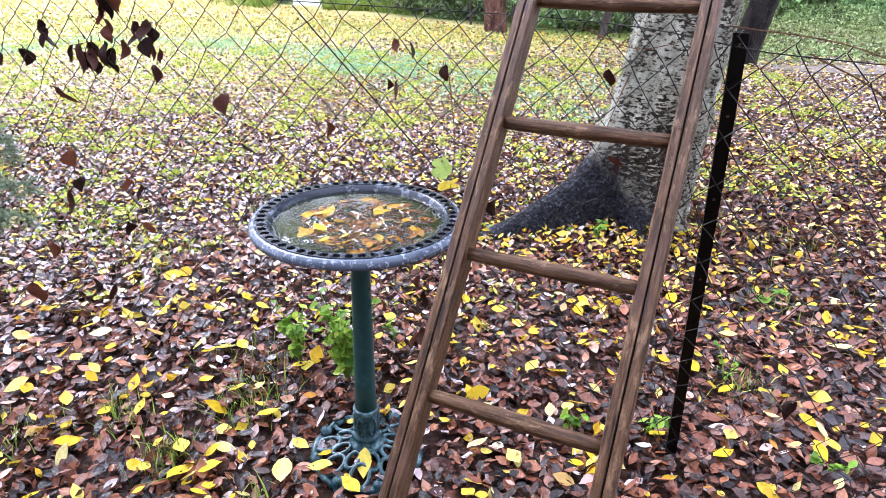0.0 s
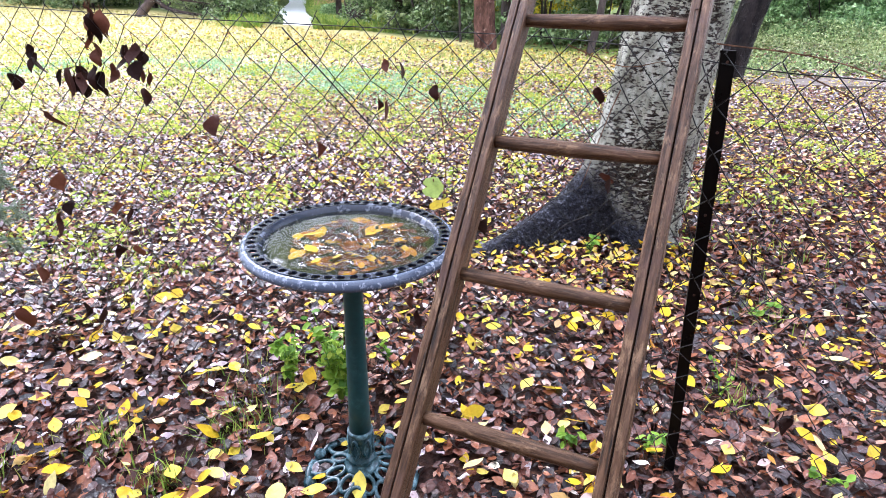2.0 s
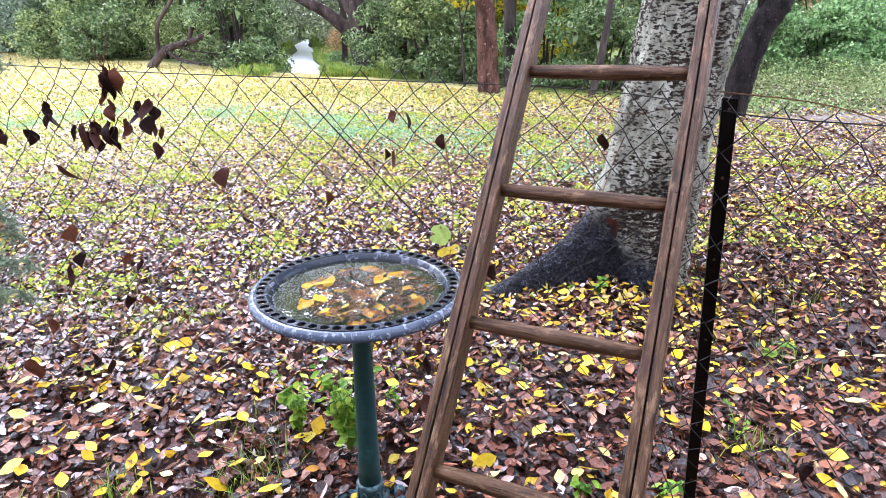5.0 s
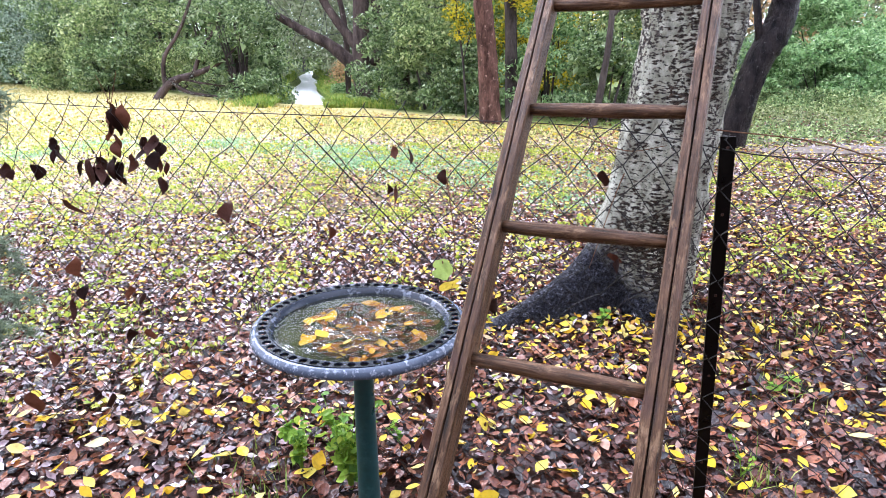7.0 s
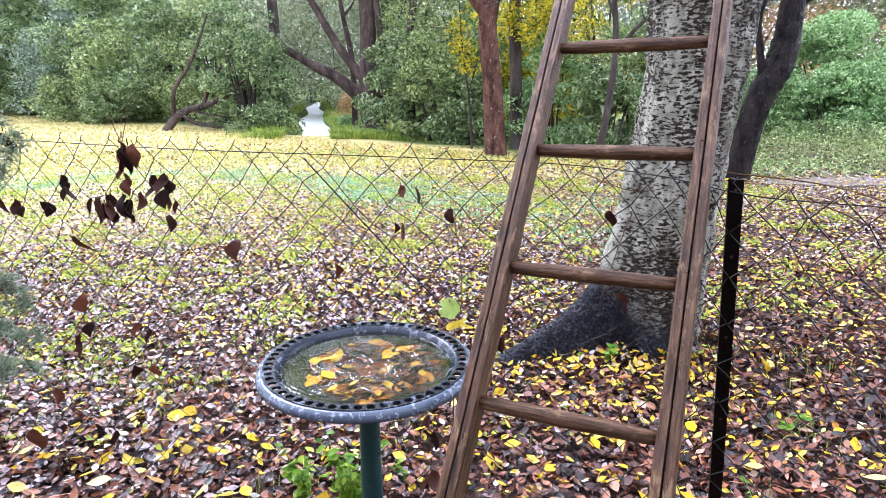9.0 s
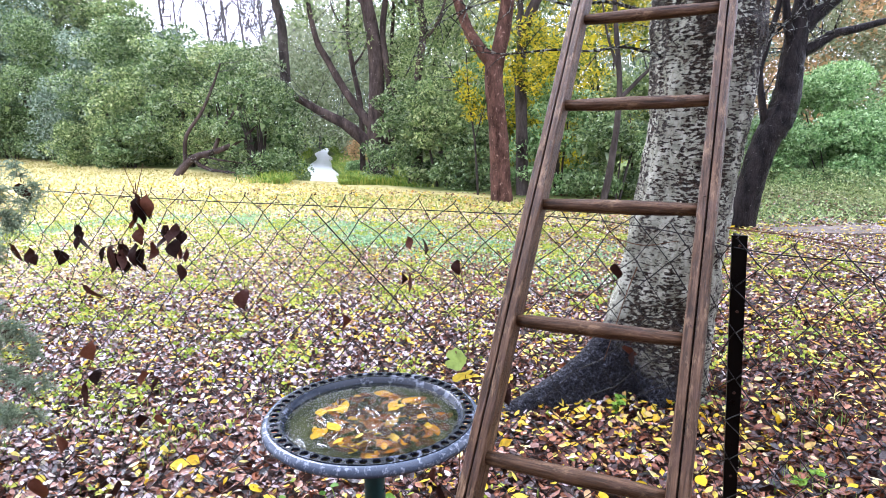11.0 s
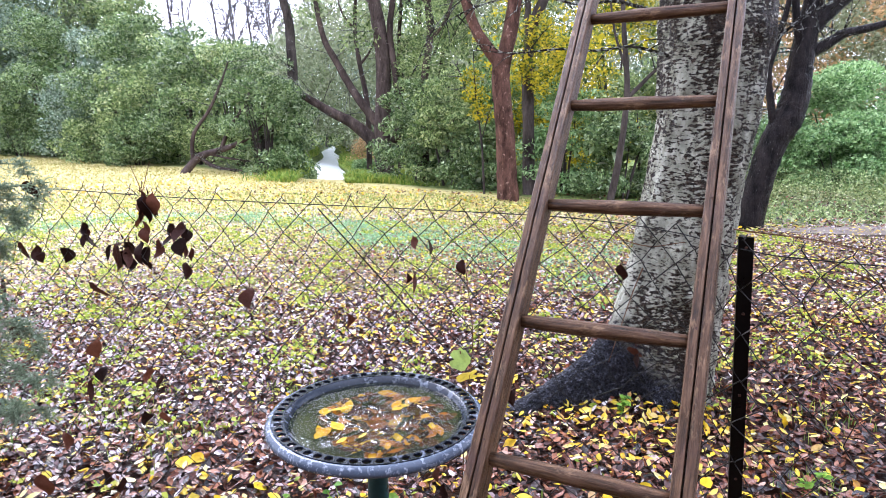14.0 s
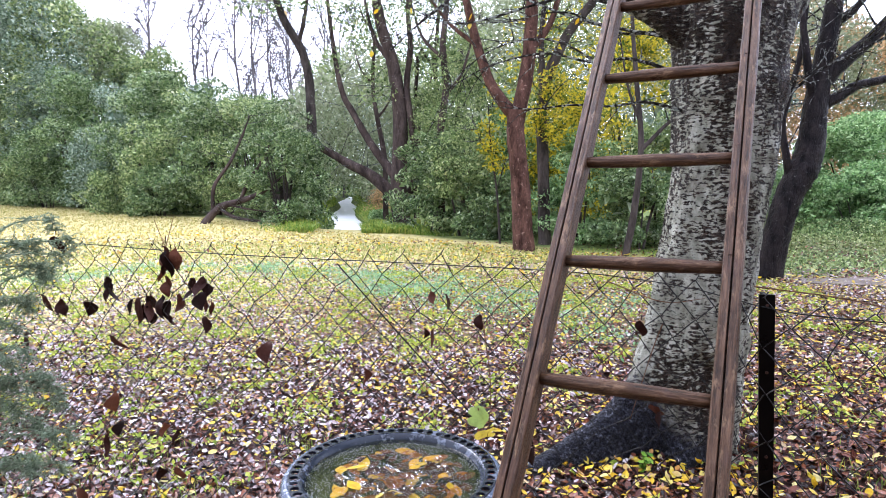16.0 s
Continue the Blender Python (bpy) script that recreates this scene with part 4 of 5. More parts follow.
# dark forked tree
build_tree("dark_forked_tree", (3.42, 8.7, 0), "wet black-barked tree with spreading bare limbs", ([(3.38, 8.7, -.08), (3.40, 8.66, .12), (3.50, 8.62, .70), (3.60, 8.6, 1.12), (3.73, 8.6, 1.40), (3.81, 8.6, 1.65), (3.84, 8.6, 1.94), (3.85, 8.6, 2.23), (3.92, 8.6, 2.84), (3.99, 8.6, 3.44), (4.1, 8.6, 5)], (.30, .235, .205, .21, .235, .215, .195, .18, .15, .13, .07)),
           [([(3.84, 8.6, 2.10), (3.95, 8.6, 2.27), (4.15, 8.6, 2.39), (4.35, 8.6, 2.515), (4.60, 8.6, 2.565), (5.5, 8.6, 2.8)], (.10, .10, .085, .07, .06, .04)),
            ([(3.88, 8.6, 2.5), (3.98, 8.6, 2.64), (4.26, 8.6, 2.91), (4.55, 8.6, 3.18), (5.2, 8.6, 4.0)], (.13, .13, .11, .09, .05)),
            ([(3.60, 8.6, 1.30), (3.54, 8.58, 1.53), (3.45, 8.58, 2.01), (3.50, 8.58, 2.34), (3.62, 8.58, 2.9), (3.7, 8.6, 3.8)], (.07, .06, .055, .05, .04, .02)),
            ([(3.95, 8.6, 3.0), (4.03, 8.6, 3.30), (4.22, 8.6, 3.43), (4.7, 8.6, 4.0)], (.09, .08, .06, .03)),
            ([(3.84, 8.6, 2.2), (3.70, 8.5, 2.7), (3.6, 8.5, 3.3), (3.5, 8.5, 4.2)], (.07, .06, .05, .03))],
           DARK_BARK, (5000, [(4.2, 8.8, 6.8, 2.2, 2, 1.4), (6.2, 8.8, 5.8, 1.8, 1.6, 1.2), (2.8, 8.8, 6.2, 1.4, 1.4, 1.0)], .09, RUST_FOL), 6, 18, twigs=12, girth=.82)
# tree leaning over the left shrubs
build_tree("leaning_tree", (-8.2, 21, 0), "grey leaning tree rising out of the shrubs", ([(-7.0, 21, 0), (-7.1, 21, 2.5), (-7.13, 21, 3.83), (-7.18, 21, 4.8), (-7.41, 21, 5.66), (-7.79, 21, 6.31), (-8.1, 21, 6.95), (-8.9, 21, 9.5)], (.24, .22, .20, .19, .18, .17, .16, .08)),
           [([(-7.5, 21, 5.8), (-7.2, 21, 7.0), (-7.0, 21, 9)], (.10, .08, .03))], GREY_BARK, (8000, [(-10.2, 21.2, 11.5, 2.8, 2.2, 2.0), (-7.6, 21, 11, 2.6, 2.2, 2.0), (-8.6, 21, 7.6, 1.9, 1.2, .8), (-7.0, 21, 7.9, 1.2, 1, .7)], .16, MID_FOL), 7, twigs=8)
# fallen crooked limb at the lawn's edge
build_tree("crooked_tree", (-9.0, 16.9, 0), "crooked low tree bending at the lawn edge", ([(-9.1, 16.9, -.1), (-8.89, 16.9, .18), (-8.48, 16.9, .53), (-7.89, 16.9, .69), (-7.4, 16.9, .87), (-7.05, 16.9, 1.06), (-6.6, 16.95, 1.42)], (.15, .14, .125, .11, .085, .065, .03)),
           [([(-8.75, 16.9, .35), (-8.66, 16.9, 1.11), (-8.18, 16.95, 1.79), (-7.86, 17.0, 2.42), (-7.6, 17.1, 3.1)], (.075, .065, .055, .045, .02)),
            ([(-7.89, 16.9, .72), (-7.58, 16.9, 1.33), (-7.24, 16.95, 1.8), (-6.9, 17.1, 2.6)], (.075, .065, .05, .025)),
            ([(-8.52, 16.9, .48), (-8.1, 16.8, .25), (-7.6, 16.75, .16), (-7.1, 16.7, .12)], (.07, .06, .045, .03)),
            ([(-8.3, 16.9, .6), (-7.7, 16.8, .48), (-7.0, 16.75, .40)], (.045, .035, .015))], CREEK_BARK, None, 8, 9, twigs=8)

# thin stems in the thicket up the creek: (x, z) along each
for k, line in enumerate([[(-2.49, -0.3), (-2.49, 1.57), (-2.34, 3.06), (-2.5, 4.54), (-2.37, 6.13), (-2.27, 7.63)], [(-4.05, -0.3), (-4.05, 1.83), (-4.26, 3.1), (-4.38, 4.09), (-4.28, 5.59)], [(-1.67, -0.3), (-1.67, 0.39), (-1.91, 2.23), (-1.8, 3.55), (-1.7, 5.05)], [(-3.09, -0.3), (-3.09, 1.4), (-2.99, 2.41), (-3.1, 3.41), (-3.0, 4.91)], [(0.74, -0.3), (0.74, 1.55), (0.55, 3.82), (0.61, 5.4), (0.71, 6.9)]]):
    pts = [(px, 18.6, pz) for px, pz in line]
    g = np.random.default_rng(90 + k)
    limbs = []
    for i in range(2, len(pts)):
        q = np.array(pts[i])
        side = g.choice([-1, 1])
        limbs.append(([q, q + np.array((.35 * side, 0, .45)), q + np.array((.6 * side, .1, 1.2))], (.05, .035, .012)))
    t = build_tree("thicket_tree", (pts[0][0], 18.6, 0), "thin dark tree in the creekside thicket", (pts, [.11 - .012 * i for i in range(len(pts))]), limbs, CREEK_BARK, (1800, [(pts[-1][0], 18.6, pts[-1][2], 1.0, .8, .7), (pts[-2][0] + .4, 18.5, pts[-2][2] + .3, .7, .6, .4)], .11, MID_FOL), 95 + k, 9, twigs=9)
    tagged(t, group="thin thicket trees")

# bare winter trees against the sky
bare_group = "bare far trees"
for k, (bx, by, bh) in enumerate([(-16.5, 38, 12.5), (-18.5, 40, 13.5), (-14.6, 39, 12), (-21.5, 42, 13), (-25, 41, 14.5), (-12.8, 41, 12.5), (-23.3, 38, 12), (-15.6, 42, 13), (-19.8, 37, 12), (-17.5, 43, 14), (-11.2, 39, 12)]):
    g = np.random.default_rng(50 + k)
    limbs = []
    for i in range(13):
        h = bh * (.33 + .047 * i)
        a = g.uniform(0, 6.28)
        L = bh * g.uniform(.14, .26)
        q = np.array((bx + .1 * math.sin(h), by, h))
        d = np.array((math.cos(a) * .55, math.sin(a) * .4, 1.0))
        limbs.append(([q, q + d * L * .5 + g.normal(0, .15, 3), q + d * L], (.07, .05, .02)))
    t = build_tree("bare_tree", (bx, by, 0), "bare hazy grey winter tree against a white sky", ([(bx, by, 0), (bx + .2, by, bh * .4), (bx - .1, by, bh * .7), (bx + .1, by, bh)], (.2, .16, .1, .03)), limbs, HAZE_BARK, None, 60 + k, 8, twigs=42, girth=.55)
    tagged(t, group=bare_group)


def build_bush(name, label, category, x, y, w, h, n, size, mat, seed, stems=4, group="", low=0.0):
    z = float(gz(x, y))
    bush = empty(name, (x, y, z), label, category, group)
    g = np.random.default_rng(seed)
    for k in range(stems):
        a = g.uniform(-w * .35, w * .35), g.uniform(-w * .2, w * .1)
        pts = smooth_path([(a[0] * .4, a[1] * .5, -.05), (a[0] * .8, a[1], h * .3), (a[0] * 1.3, a[1] * 1.2, h * .6)], 5)
        v, f = tube(pts, [.036 * h / 3, .026 * h / 3, .010], 7, .04)
        under("stem", mesh_of("stem", v, f, GREY_BARK, True), bush)
    # fine leaves over the lumps; coarse ones added inside to block light in gaps
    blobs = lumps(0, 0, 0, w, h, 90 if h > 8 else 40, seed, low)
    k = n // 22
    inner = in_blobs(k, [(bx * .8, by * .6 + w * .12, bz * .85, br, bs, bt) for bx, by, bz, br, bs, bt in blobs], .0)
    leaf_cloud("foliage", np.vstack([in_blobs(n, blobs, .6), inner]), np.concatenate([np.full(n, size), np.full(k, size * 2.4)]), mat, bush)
    return bush


# left belt of shrubs along the lawn's far edge
belt = "shrubs along the lawn"
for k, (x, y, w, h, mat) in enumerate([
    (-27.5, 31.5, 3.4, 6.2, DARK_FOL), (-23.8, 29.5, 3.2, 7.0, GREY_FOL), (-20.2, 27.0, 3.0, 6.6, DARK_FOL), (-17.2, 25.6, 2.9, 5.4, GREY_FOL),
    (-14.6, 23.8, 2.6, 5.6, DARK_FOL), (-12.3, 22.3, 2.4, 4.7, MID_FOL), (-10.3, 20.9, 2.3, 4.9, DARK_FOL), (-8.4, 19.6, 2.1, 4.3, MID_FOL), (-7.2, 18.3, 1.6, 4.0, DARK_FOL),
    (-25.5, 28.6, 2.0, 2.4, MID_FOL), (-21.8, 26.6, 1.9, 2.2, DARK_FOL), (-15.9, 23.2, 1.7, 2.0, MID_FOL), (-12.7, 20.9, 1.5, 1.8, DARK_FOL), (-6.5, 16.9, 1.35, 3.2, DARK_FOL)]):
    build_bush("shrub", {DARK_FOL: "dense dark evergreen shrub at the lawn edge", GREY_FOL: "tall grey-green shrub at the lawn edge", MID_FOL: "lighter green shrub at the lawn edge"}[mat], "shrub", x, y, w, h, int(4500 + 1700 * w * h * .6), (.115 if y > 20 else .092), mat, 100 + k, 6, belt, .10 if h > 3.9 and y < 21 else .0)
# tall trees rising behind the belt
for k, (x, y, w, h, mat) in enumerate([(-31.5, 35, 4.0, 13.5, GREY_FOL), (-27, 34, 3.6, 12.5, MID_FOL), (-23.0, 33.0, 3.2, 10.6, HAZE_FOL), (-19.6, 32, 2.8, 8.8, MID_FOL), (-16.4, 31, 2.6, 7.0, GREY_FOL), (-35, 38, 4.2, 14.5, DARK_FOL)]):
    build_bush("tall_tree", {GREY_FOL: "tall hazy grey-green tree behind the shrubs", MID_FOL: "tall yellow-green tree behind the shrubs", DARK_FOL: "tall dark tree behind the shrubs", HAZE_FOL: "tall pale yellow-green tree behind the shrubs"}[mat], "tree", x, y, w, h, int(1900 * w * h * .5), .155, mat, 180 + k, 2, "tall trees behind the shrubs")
build_bush("bank_bush", "low rusty bush on the creek bank", "bush", -4.7, 21.5, .8, 1.0, 2600, .07, RUST_FOL, 191, 2)
build_bush("bank_bush", "low bright green bush on the creek bank", "bush", -4.2, 18.9, .5, .40, 2200, .06, BRIGHT_FOL, 192, 2)
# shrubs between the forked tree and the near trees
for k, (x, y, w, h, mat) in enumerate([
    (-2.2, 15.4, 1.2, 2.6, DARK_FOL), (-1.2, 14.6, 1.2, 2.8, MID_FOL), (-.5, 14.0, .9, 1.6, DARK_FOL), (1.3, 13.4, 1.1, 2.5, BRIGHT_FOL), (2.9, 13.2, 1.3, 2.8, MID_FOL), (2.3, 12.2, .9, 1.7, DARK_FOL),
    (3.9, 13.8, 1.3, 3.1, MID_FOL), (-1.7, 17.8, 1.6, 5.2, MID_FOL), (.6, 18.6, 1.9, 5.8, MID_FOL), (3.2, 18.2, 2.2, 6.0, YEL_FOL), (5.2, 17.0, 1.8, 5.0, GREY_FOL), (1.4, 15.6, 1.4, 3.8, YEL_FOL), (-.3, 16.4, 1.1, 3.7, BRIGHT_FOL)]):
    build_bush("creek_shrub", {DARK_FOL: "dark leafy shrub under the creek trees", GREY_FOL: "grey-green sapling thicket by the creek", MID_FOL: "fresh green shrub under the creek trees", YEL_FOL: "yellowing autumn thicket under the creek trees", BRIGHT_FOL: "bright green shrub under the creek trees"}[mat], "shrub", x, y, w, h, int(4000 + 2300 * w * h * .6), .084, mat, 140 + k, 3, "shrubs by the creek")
build_bush("rounded_shrub", "large rounded bright green shrub beyond the path", "shrub", 8.3, 16.3, 2.0, 2.7, 34000, .085, BRIGHT_FOL, 171, 3)
build_bush("rounded_shrub", "low bright green shrub beyond the path", "shrub", 7.7, 15.2, 1.7, 1.5, 18000, .082, BRIGHT_FOL, 173, 2)
build_bush("rounded_shrub", "bright green shrub beyond the path", "shrub", 11.5, 17.5, 2.2, 3.0, 18000, .10, BRIGHT_FOL, 172, 3)


def far_woods():
    """Woods round the horizon: three stretches of their own colour, paled by painted haze, tops rising and falling,
    lower over the creek.
    """
    n = 380000
    a, d = rng.uniform(-.84, .74, n), rng.uniform(36, 58, n)
    x, y = d * np.sin(a), d * np.cos(a)
    top = 12.5 + 2.5 * np.sin(a * 7 + 1) + 1.8 * np.sin(a * 23) + (d - 36) * .12
    top = top * (1 - .55 * np.exp(-((a + .47) / .13) ** 2)) * (1 - .38 * np.exp(-((a + .23) / .13) ** 4))
    foot = np.where(a < -.34, 3.2, 0)
    z = foot + rng.random(n) ** .8 * np.maximum(top - foot, 1)
    P = np.stack([x, y, z], 1)
    pick = .35 * (a > .25) + np.sin(a * 31 + z * .5) + .4 * np.sin(a * 83 - z) + rng.normal(0, .5, n) > 0
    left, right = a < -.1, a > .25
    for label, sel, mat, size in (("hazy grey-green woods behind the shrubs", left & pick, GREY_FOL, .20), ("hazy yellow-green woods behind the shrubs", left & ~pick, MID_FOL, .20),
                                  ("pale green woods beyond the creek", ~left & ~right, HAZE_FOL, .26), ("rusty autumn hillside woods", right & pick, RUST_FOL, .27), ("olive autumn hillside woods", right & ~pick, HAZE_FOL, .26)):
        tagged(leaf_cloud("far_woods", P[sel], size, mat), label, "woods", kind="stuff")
    n = 36000
    a, d = rng.uniform(-.40, .02, n), rng.uniform(27, 35, n)
    z = rng.random(n) ** .8 * (5.8 + 1.6 * np.sin(19 * a))
    P = np.stack([d * np.sin(a), d * np.cos(a), z], 1)
    P = P[(np.abs(P[:, 0] + .28 * P[:, 1] + .11) > .8) | (z > .9)]
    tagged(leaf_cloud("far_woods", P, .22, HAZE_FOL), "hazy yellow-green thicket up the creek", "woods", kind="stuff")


far_woods()

# low growth on the far bank and behind the path
x, y = rng.uniform(3.6, 15, 60000), rng.uniform(8.9, 20, 60000)
ok = (x > 3.2 + .12 * (y - 8)) & (y > 8.75 + .12 * (x - 3.6)) & (rng.random(60000) < np.clip(1.3 - (y - 9) / 14, .3, 1))
x, y = x[ok], y[ok]
hgt = .12 + .32 * np.clip((y - 8.9) / 4, 0, 1) * (.6 + .4 * np.sin(1.9 * x + y))
patch = np.sin(1.3 * x + .6 * y) + np.sin(2.1 * y - .7 * x) + rng.normal(0, .5, len(x)) > 0
for sel, mat, size, label in ((patch, OLIVE, .06, "low yellow-green weeds beyond the path"), (~patch, MID_FOL, .06, "low green ivy beyond the path")):
    tagged(leaf_cloud("ground_cover", np.stack([x, y, gz(x, y) + rng.random(len(x)) * hgt], 1)[sel], size, mat), label, "ground cover")
# ---------------------------------------------------------------- small plants


def blades(name, x, y, height, mat, label, category="grass", lean=.5, width=.004):
    n = len(x)
    a = rng.uniform(0, 6.283, n)
    h = height * rng.uniform(.5, 1.3, n)
    w = width * rng.uniform(.7, 1.4, n)
    ln = rng.normal(0, lean, n) * h
    base = np.stack([x, y, gz(x, y) - .004], 1)
    side = np.stack([-np.sin(a) * w, np.cos(a) * w, 0 * a], 1)
    out = np.stack([np.cos(a) * ln, np.sin(a) * ln, h], 1)
    mid = base + out * np.array([.35, .35, .6])
    v = np.stack([base - side, base + side, mid + side * .8, mid - side * .8, base + out], 1).reshape(-1, 3)
    t = np.array([(0, 1, 2), (0, 2, 3), (3, 2, 4)])[None] + (np.arange(n) * 5)[:, None, None]
    return tagged(new(name, tri_mesh(name, v, t.reshape(-1, 3), mat)), label, category, kind="stuff")


def lawn_mask(x, y):
    wob = np.array([noise.noise(Vector((a * .9, b * .9, 3))) for a, b in zip(x, y)])
    return np.clip((y - .55 * x + 3.4 * wob - 3.7) / 5, 0, 1)


# grass: tufts among the leaves, thickening towards the lawn
x, y = rng.uniform(-9, 5, 54000), rng.uniform(1.5, 12, 54000)
ok = rng.random(54000) < lawn_mask(x, y) * .8 + .012
blades("lawn_grass", x[ok], y[ok], .045, GRASS, "short lawn grass growing through the leaves", width=.006)
x, y = rng.uniform(-26, 3, 45000), rng.uniform(9, 27, 45000)
ok = (y < 11.5 - .72 * x) & (rng.random(45000) < lawn_mask(x, y))
blades("lawn_grass", x[ok], y[ok], .05, LAWN, "sunlit yellowish lawn", width=.02)
x, y = rng.normal(0, 1.0, 26000), 14.3 + 24 * rng.random(26000) ** 1.4
x = -.28 * y - .11 - .14 * np.sin(.5 * y + 1) + np.where(rng.random(26000) < .8, .56 + np.abs(x) * .8, -.66 - np.abs(x) * .5)
blades("bank_grass", x, y, .10 + .08 * (np.sin(3 * x + 2 * y) > .2), GRASS, "rough bright green grass on the creek bank", lean=.9, width=.016)
x, y = rng.uniform(-6.5, 3.5, 120000), rng.uniform(1.7, 8.5, 120000)
wob = np.array([noise.noise(Vector((a * 2.2, b * 2.2, 9))) for a, b in zip(x, y)])
fine = np.array([noise.noise(Vector((a * 6.5, b * 6.5, 4))) for a, b in zip(x, y)])
ok = rng.random(120000) < np.clip((wob + .9 * fine - .12) * 4, 0, 1) * np.clip((y - .5 * x - 1.6) / 2.4, 0, 1)
x, y = x[ok], y[ok]
tagged(leaf_cloud("clover_patches", np.stack([x, y, gz(x, y) + .03 + .03 * rng.random(len(x))], 1), .028, WEEDLET, template=COARSE), "small yellow-green ground weeds among the leaves", "weeds")
tuft_x, tuft_y = [], []
for cx, cy, sp, n in ((-.75, 1.00, .04, 45), (-.96, 1.15, .05, 40), (-.60, 1.25, .06, 45), (-.62, 1.45, .08, 30), (-1.35, 2.1, .10, 60), (-1.75, 2.35, .12, 70), (-.9, 2.6, .15, 60), (-1.2, 1.0, .06, 25), (-.48, .86, .05, 20), (1.26, 2.08, .08, 30), (1.6, 2.6, .15, 40), (-2.1, 2.0, .12, 60), (.96, 1.47, .08, 20)):
    tuft_x += list(rng.normal(cx, sp, 2 * n))
    tuft_y += list(rng.normal(cy, sp, 2 * n))
blades("grass_tufts", np.array(tuft_x), np.array(tuft_y), .07, GRASS, "thin green grass tufts among wet leaves", lean=.6, width=.0022)
# clover clumps in the lawn
g = np.random.default_rng(612)
clumps = [(-1.9, 7.4), (-1.5, 6.9), (-2.5, 8.3), (-.7, 7.0), (0, 6.7), (-3.7, 8.5), (-4.8, 8.7), (-6.0, 7.8), (.5, 5.9), (-2.0, 7.9)]
clumps += [(cx + g.normal(0, .7), cy + g.normal(0, .6)) for cx, cy in clumps for _ in range(2)]
x = np.concatenate([g.normal(cx, .24, 260) for cx, cy in clumps])
y = np.concatenate([g.normal(cy, .28, 260) for cx, cy in clumps])
tagged(leaf_cloud("clover_patches", np.stack([x, y, gz(x, y) + .02 + .03 * g.random(len(x))], 1), .035, CLOVER, template=COARSE), "blue-green clover patches in the lawn", "clover")


def build_weed(x, y, height, spread, n, label, size=.04, seed=1):
    weed = empty("weed", (x, y, float(gz(x, y))), label, "weed", "green weeds")
    g = np.random.default_rng(seed)
    leaf_p = []
    for k in range(max(2, n // 9)):
        a = g.uniform(0, 6.283)
        tip = np.array([math.cos(a) * spread * g.uniform(.2, 1), math.sin(a) * spread * g.uniform(.2, 1), height * g.uniform(.5, 1)])
        pts = smooth_path([(0, 0, -.01), tip * np.array([.35, .35, .55]), tip], 5)
        v, f = tube(pts, [.0025, .002, .0012], 5)
        under("stem", mesh_of("stem", v, f, WEED, True), weed)
        leaf_p += [pts[g.integers(3, len(pts))] + g.normal(0, spread * .12, 3) * np.array([1, 1, .4]) for _ in range(9)]
    p = np.array(leaf_p)
    m = len(p)
    v, f = scatter(FINE, p, size * g.uniform(.6, 1.3, m), g.uniform(0, 6.283, m), g.normal(.2, .4, m), g.normal(0, .4, m), .4)
    under("leaves", tri_mesh("leaves", v, f, WEED), weed, kind="stuff")
    return weed


build_weed(-.32, 1.40, .34, .10, 190, "tall leafy green weed growing behind the bird bath", .042, 1)
build_weed(-.50, 1.47, .25, .075, 80, "slim green weed beside the bird bath", .038, 2)
build_weed(-.26, 1.36, .46, .04, 60, "tall leafy green weed at the pole", .040, 3)
build_weed(1.08, 1.11, .10, .07, 22, "small green weed in the leaf litter", .035, 4)
build_weed(.66, 2.60, .13, .06, 26, "small green seedling at the tree's foot", .040, 5)
build_weed(.40, 1.24, .10, .06, 18, "small green weed under the ladder", .030, 6)
build_weed(1.27, 2.06, .13, .08, 22, "small green weed beyond the fence", .035, 7)
build_weed(-.20, 1.66, .08, .06, 18, "low green weed in wet leaves", .03, 8)
build_weed(.62, 1.24, .09, .08, 24, "low green weed at the fence foot", .03, 9)
build_weed(.93, 1.50, .16, .07, 24, "feathery green weed beyond the fence", .02, 10)


def lobed_leaf(size):
    """A broad toothed vine leaf."""
    v, f = [(0, 0, 0)], []
    N = 30
    for k in range(N):
        a = 2 * math.pi * k / N
        r = size * (.74 + .12 * abs(math.cos(2.5 * a)) + .05 * (k % 2)) * (.55 if abs(a - math.pi) < .2 else 1)
        v.append((r * math.cos(a), r * math.sin(a), .12 * r * math.sin(3 * a)))
    f = [(0, 1 + k, 1 + (k + 1) % N) for k in range(N)]
    return v, f


v, f = lobed_leaf(.034)
vine = new("vine_sprig")
vine.location = (-.010, 1.30, .777)
tagged(vine, "pale green vine sprig climbing the fence beside the bath", "vine")
st = under("stem", mesh_of("stem", *tube(smooth_path([(-.02, .06, -.76), (0, .05, -.4), (.01, .02, -.1), (-.003, 0, .02)], 6), .0018, 5), STEM, True), vine)
for (dx, dy, dz, rx, rz), mt in (((-.003, -.01, .0, 62, 20), VINE), ((.016, -.005, -.047, 50, 200), YELLOW_ONE)):
    o = under("leaf", mesh_of("leaf", v, f, mt, True), vine)
    o.matrix_basis = pose(dx, dy, dz, rx, 10, rz)

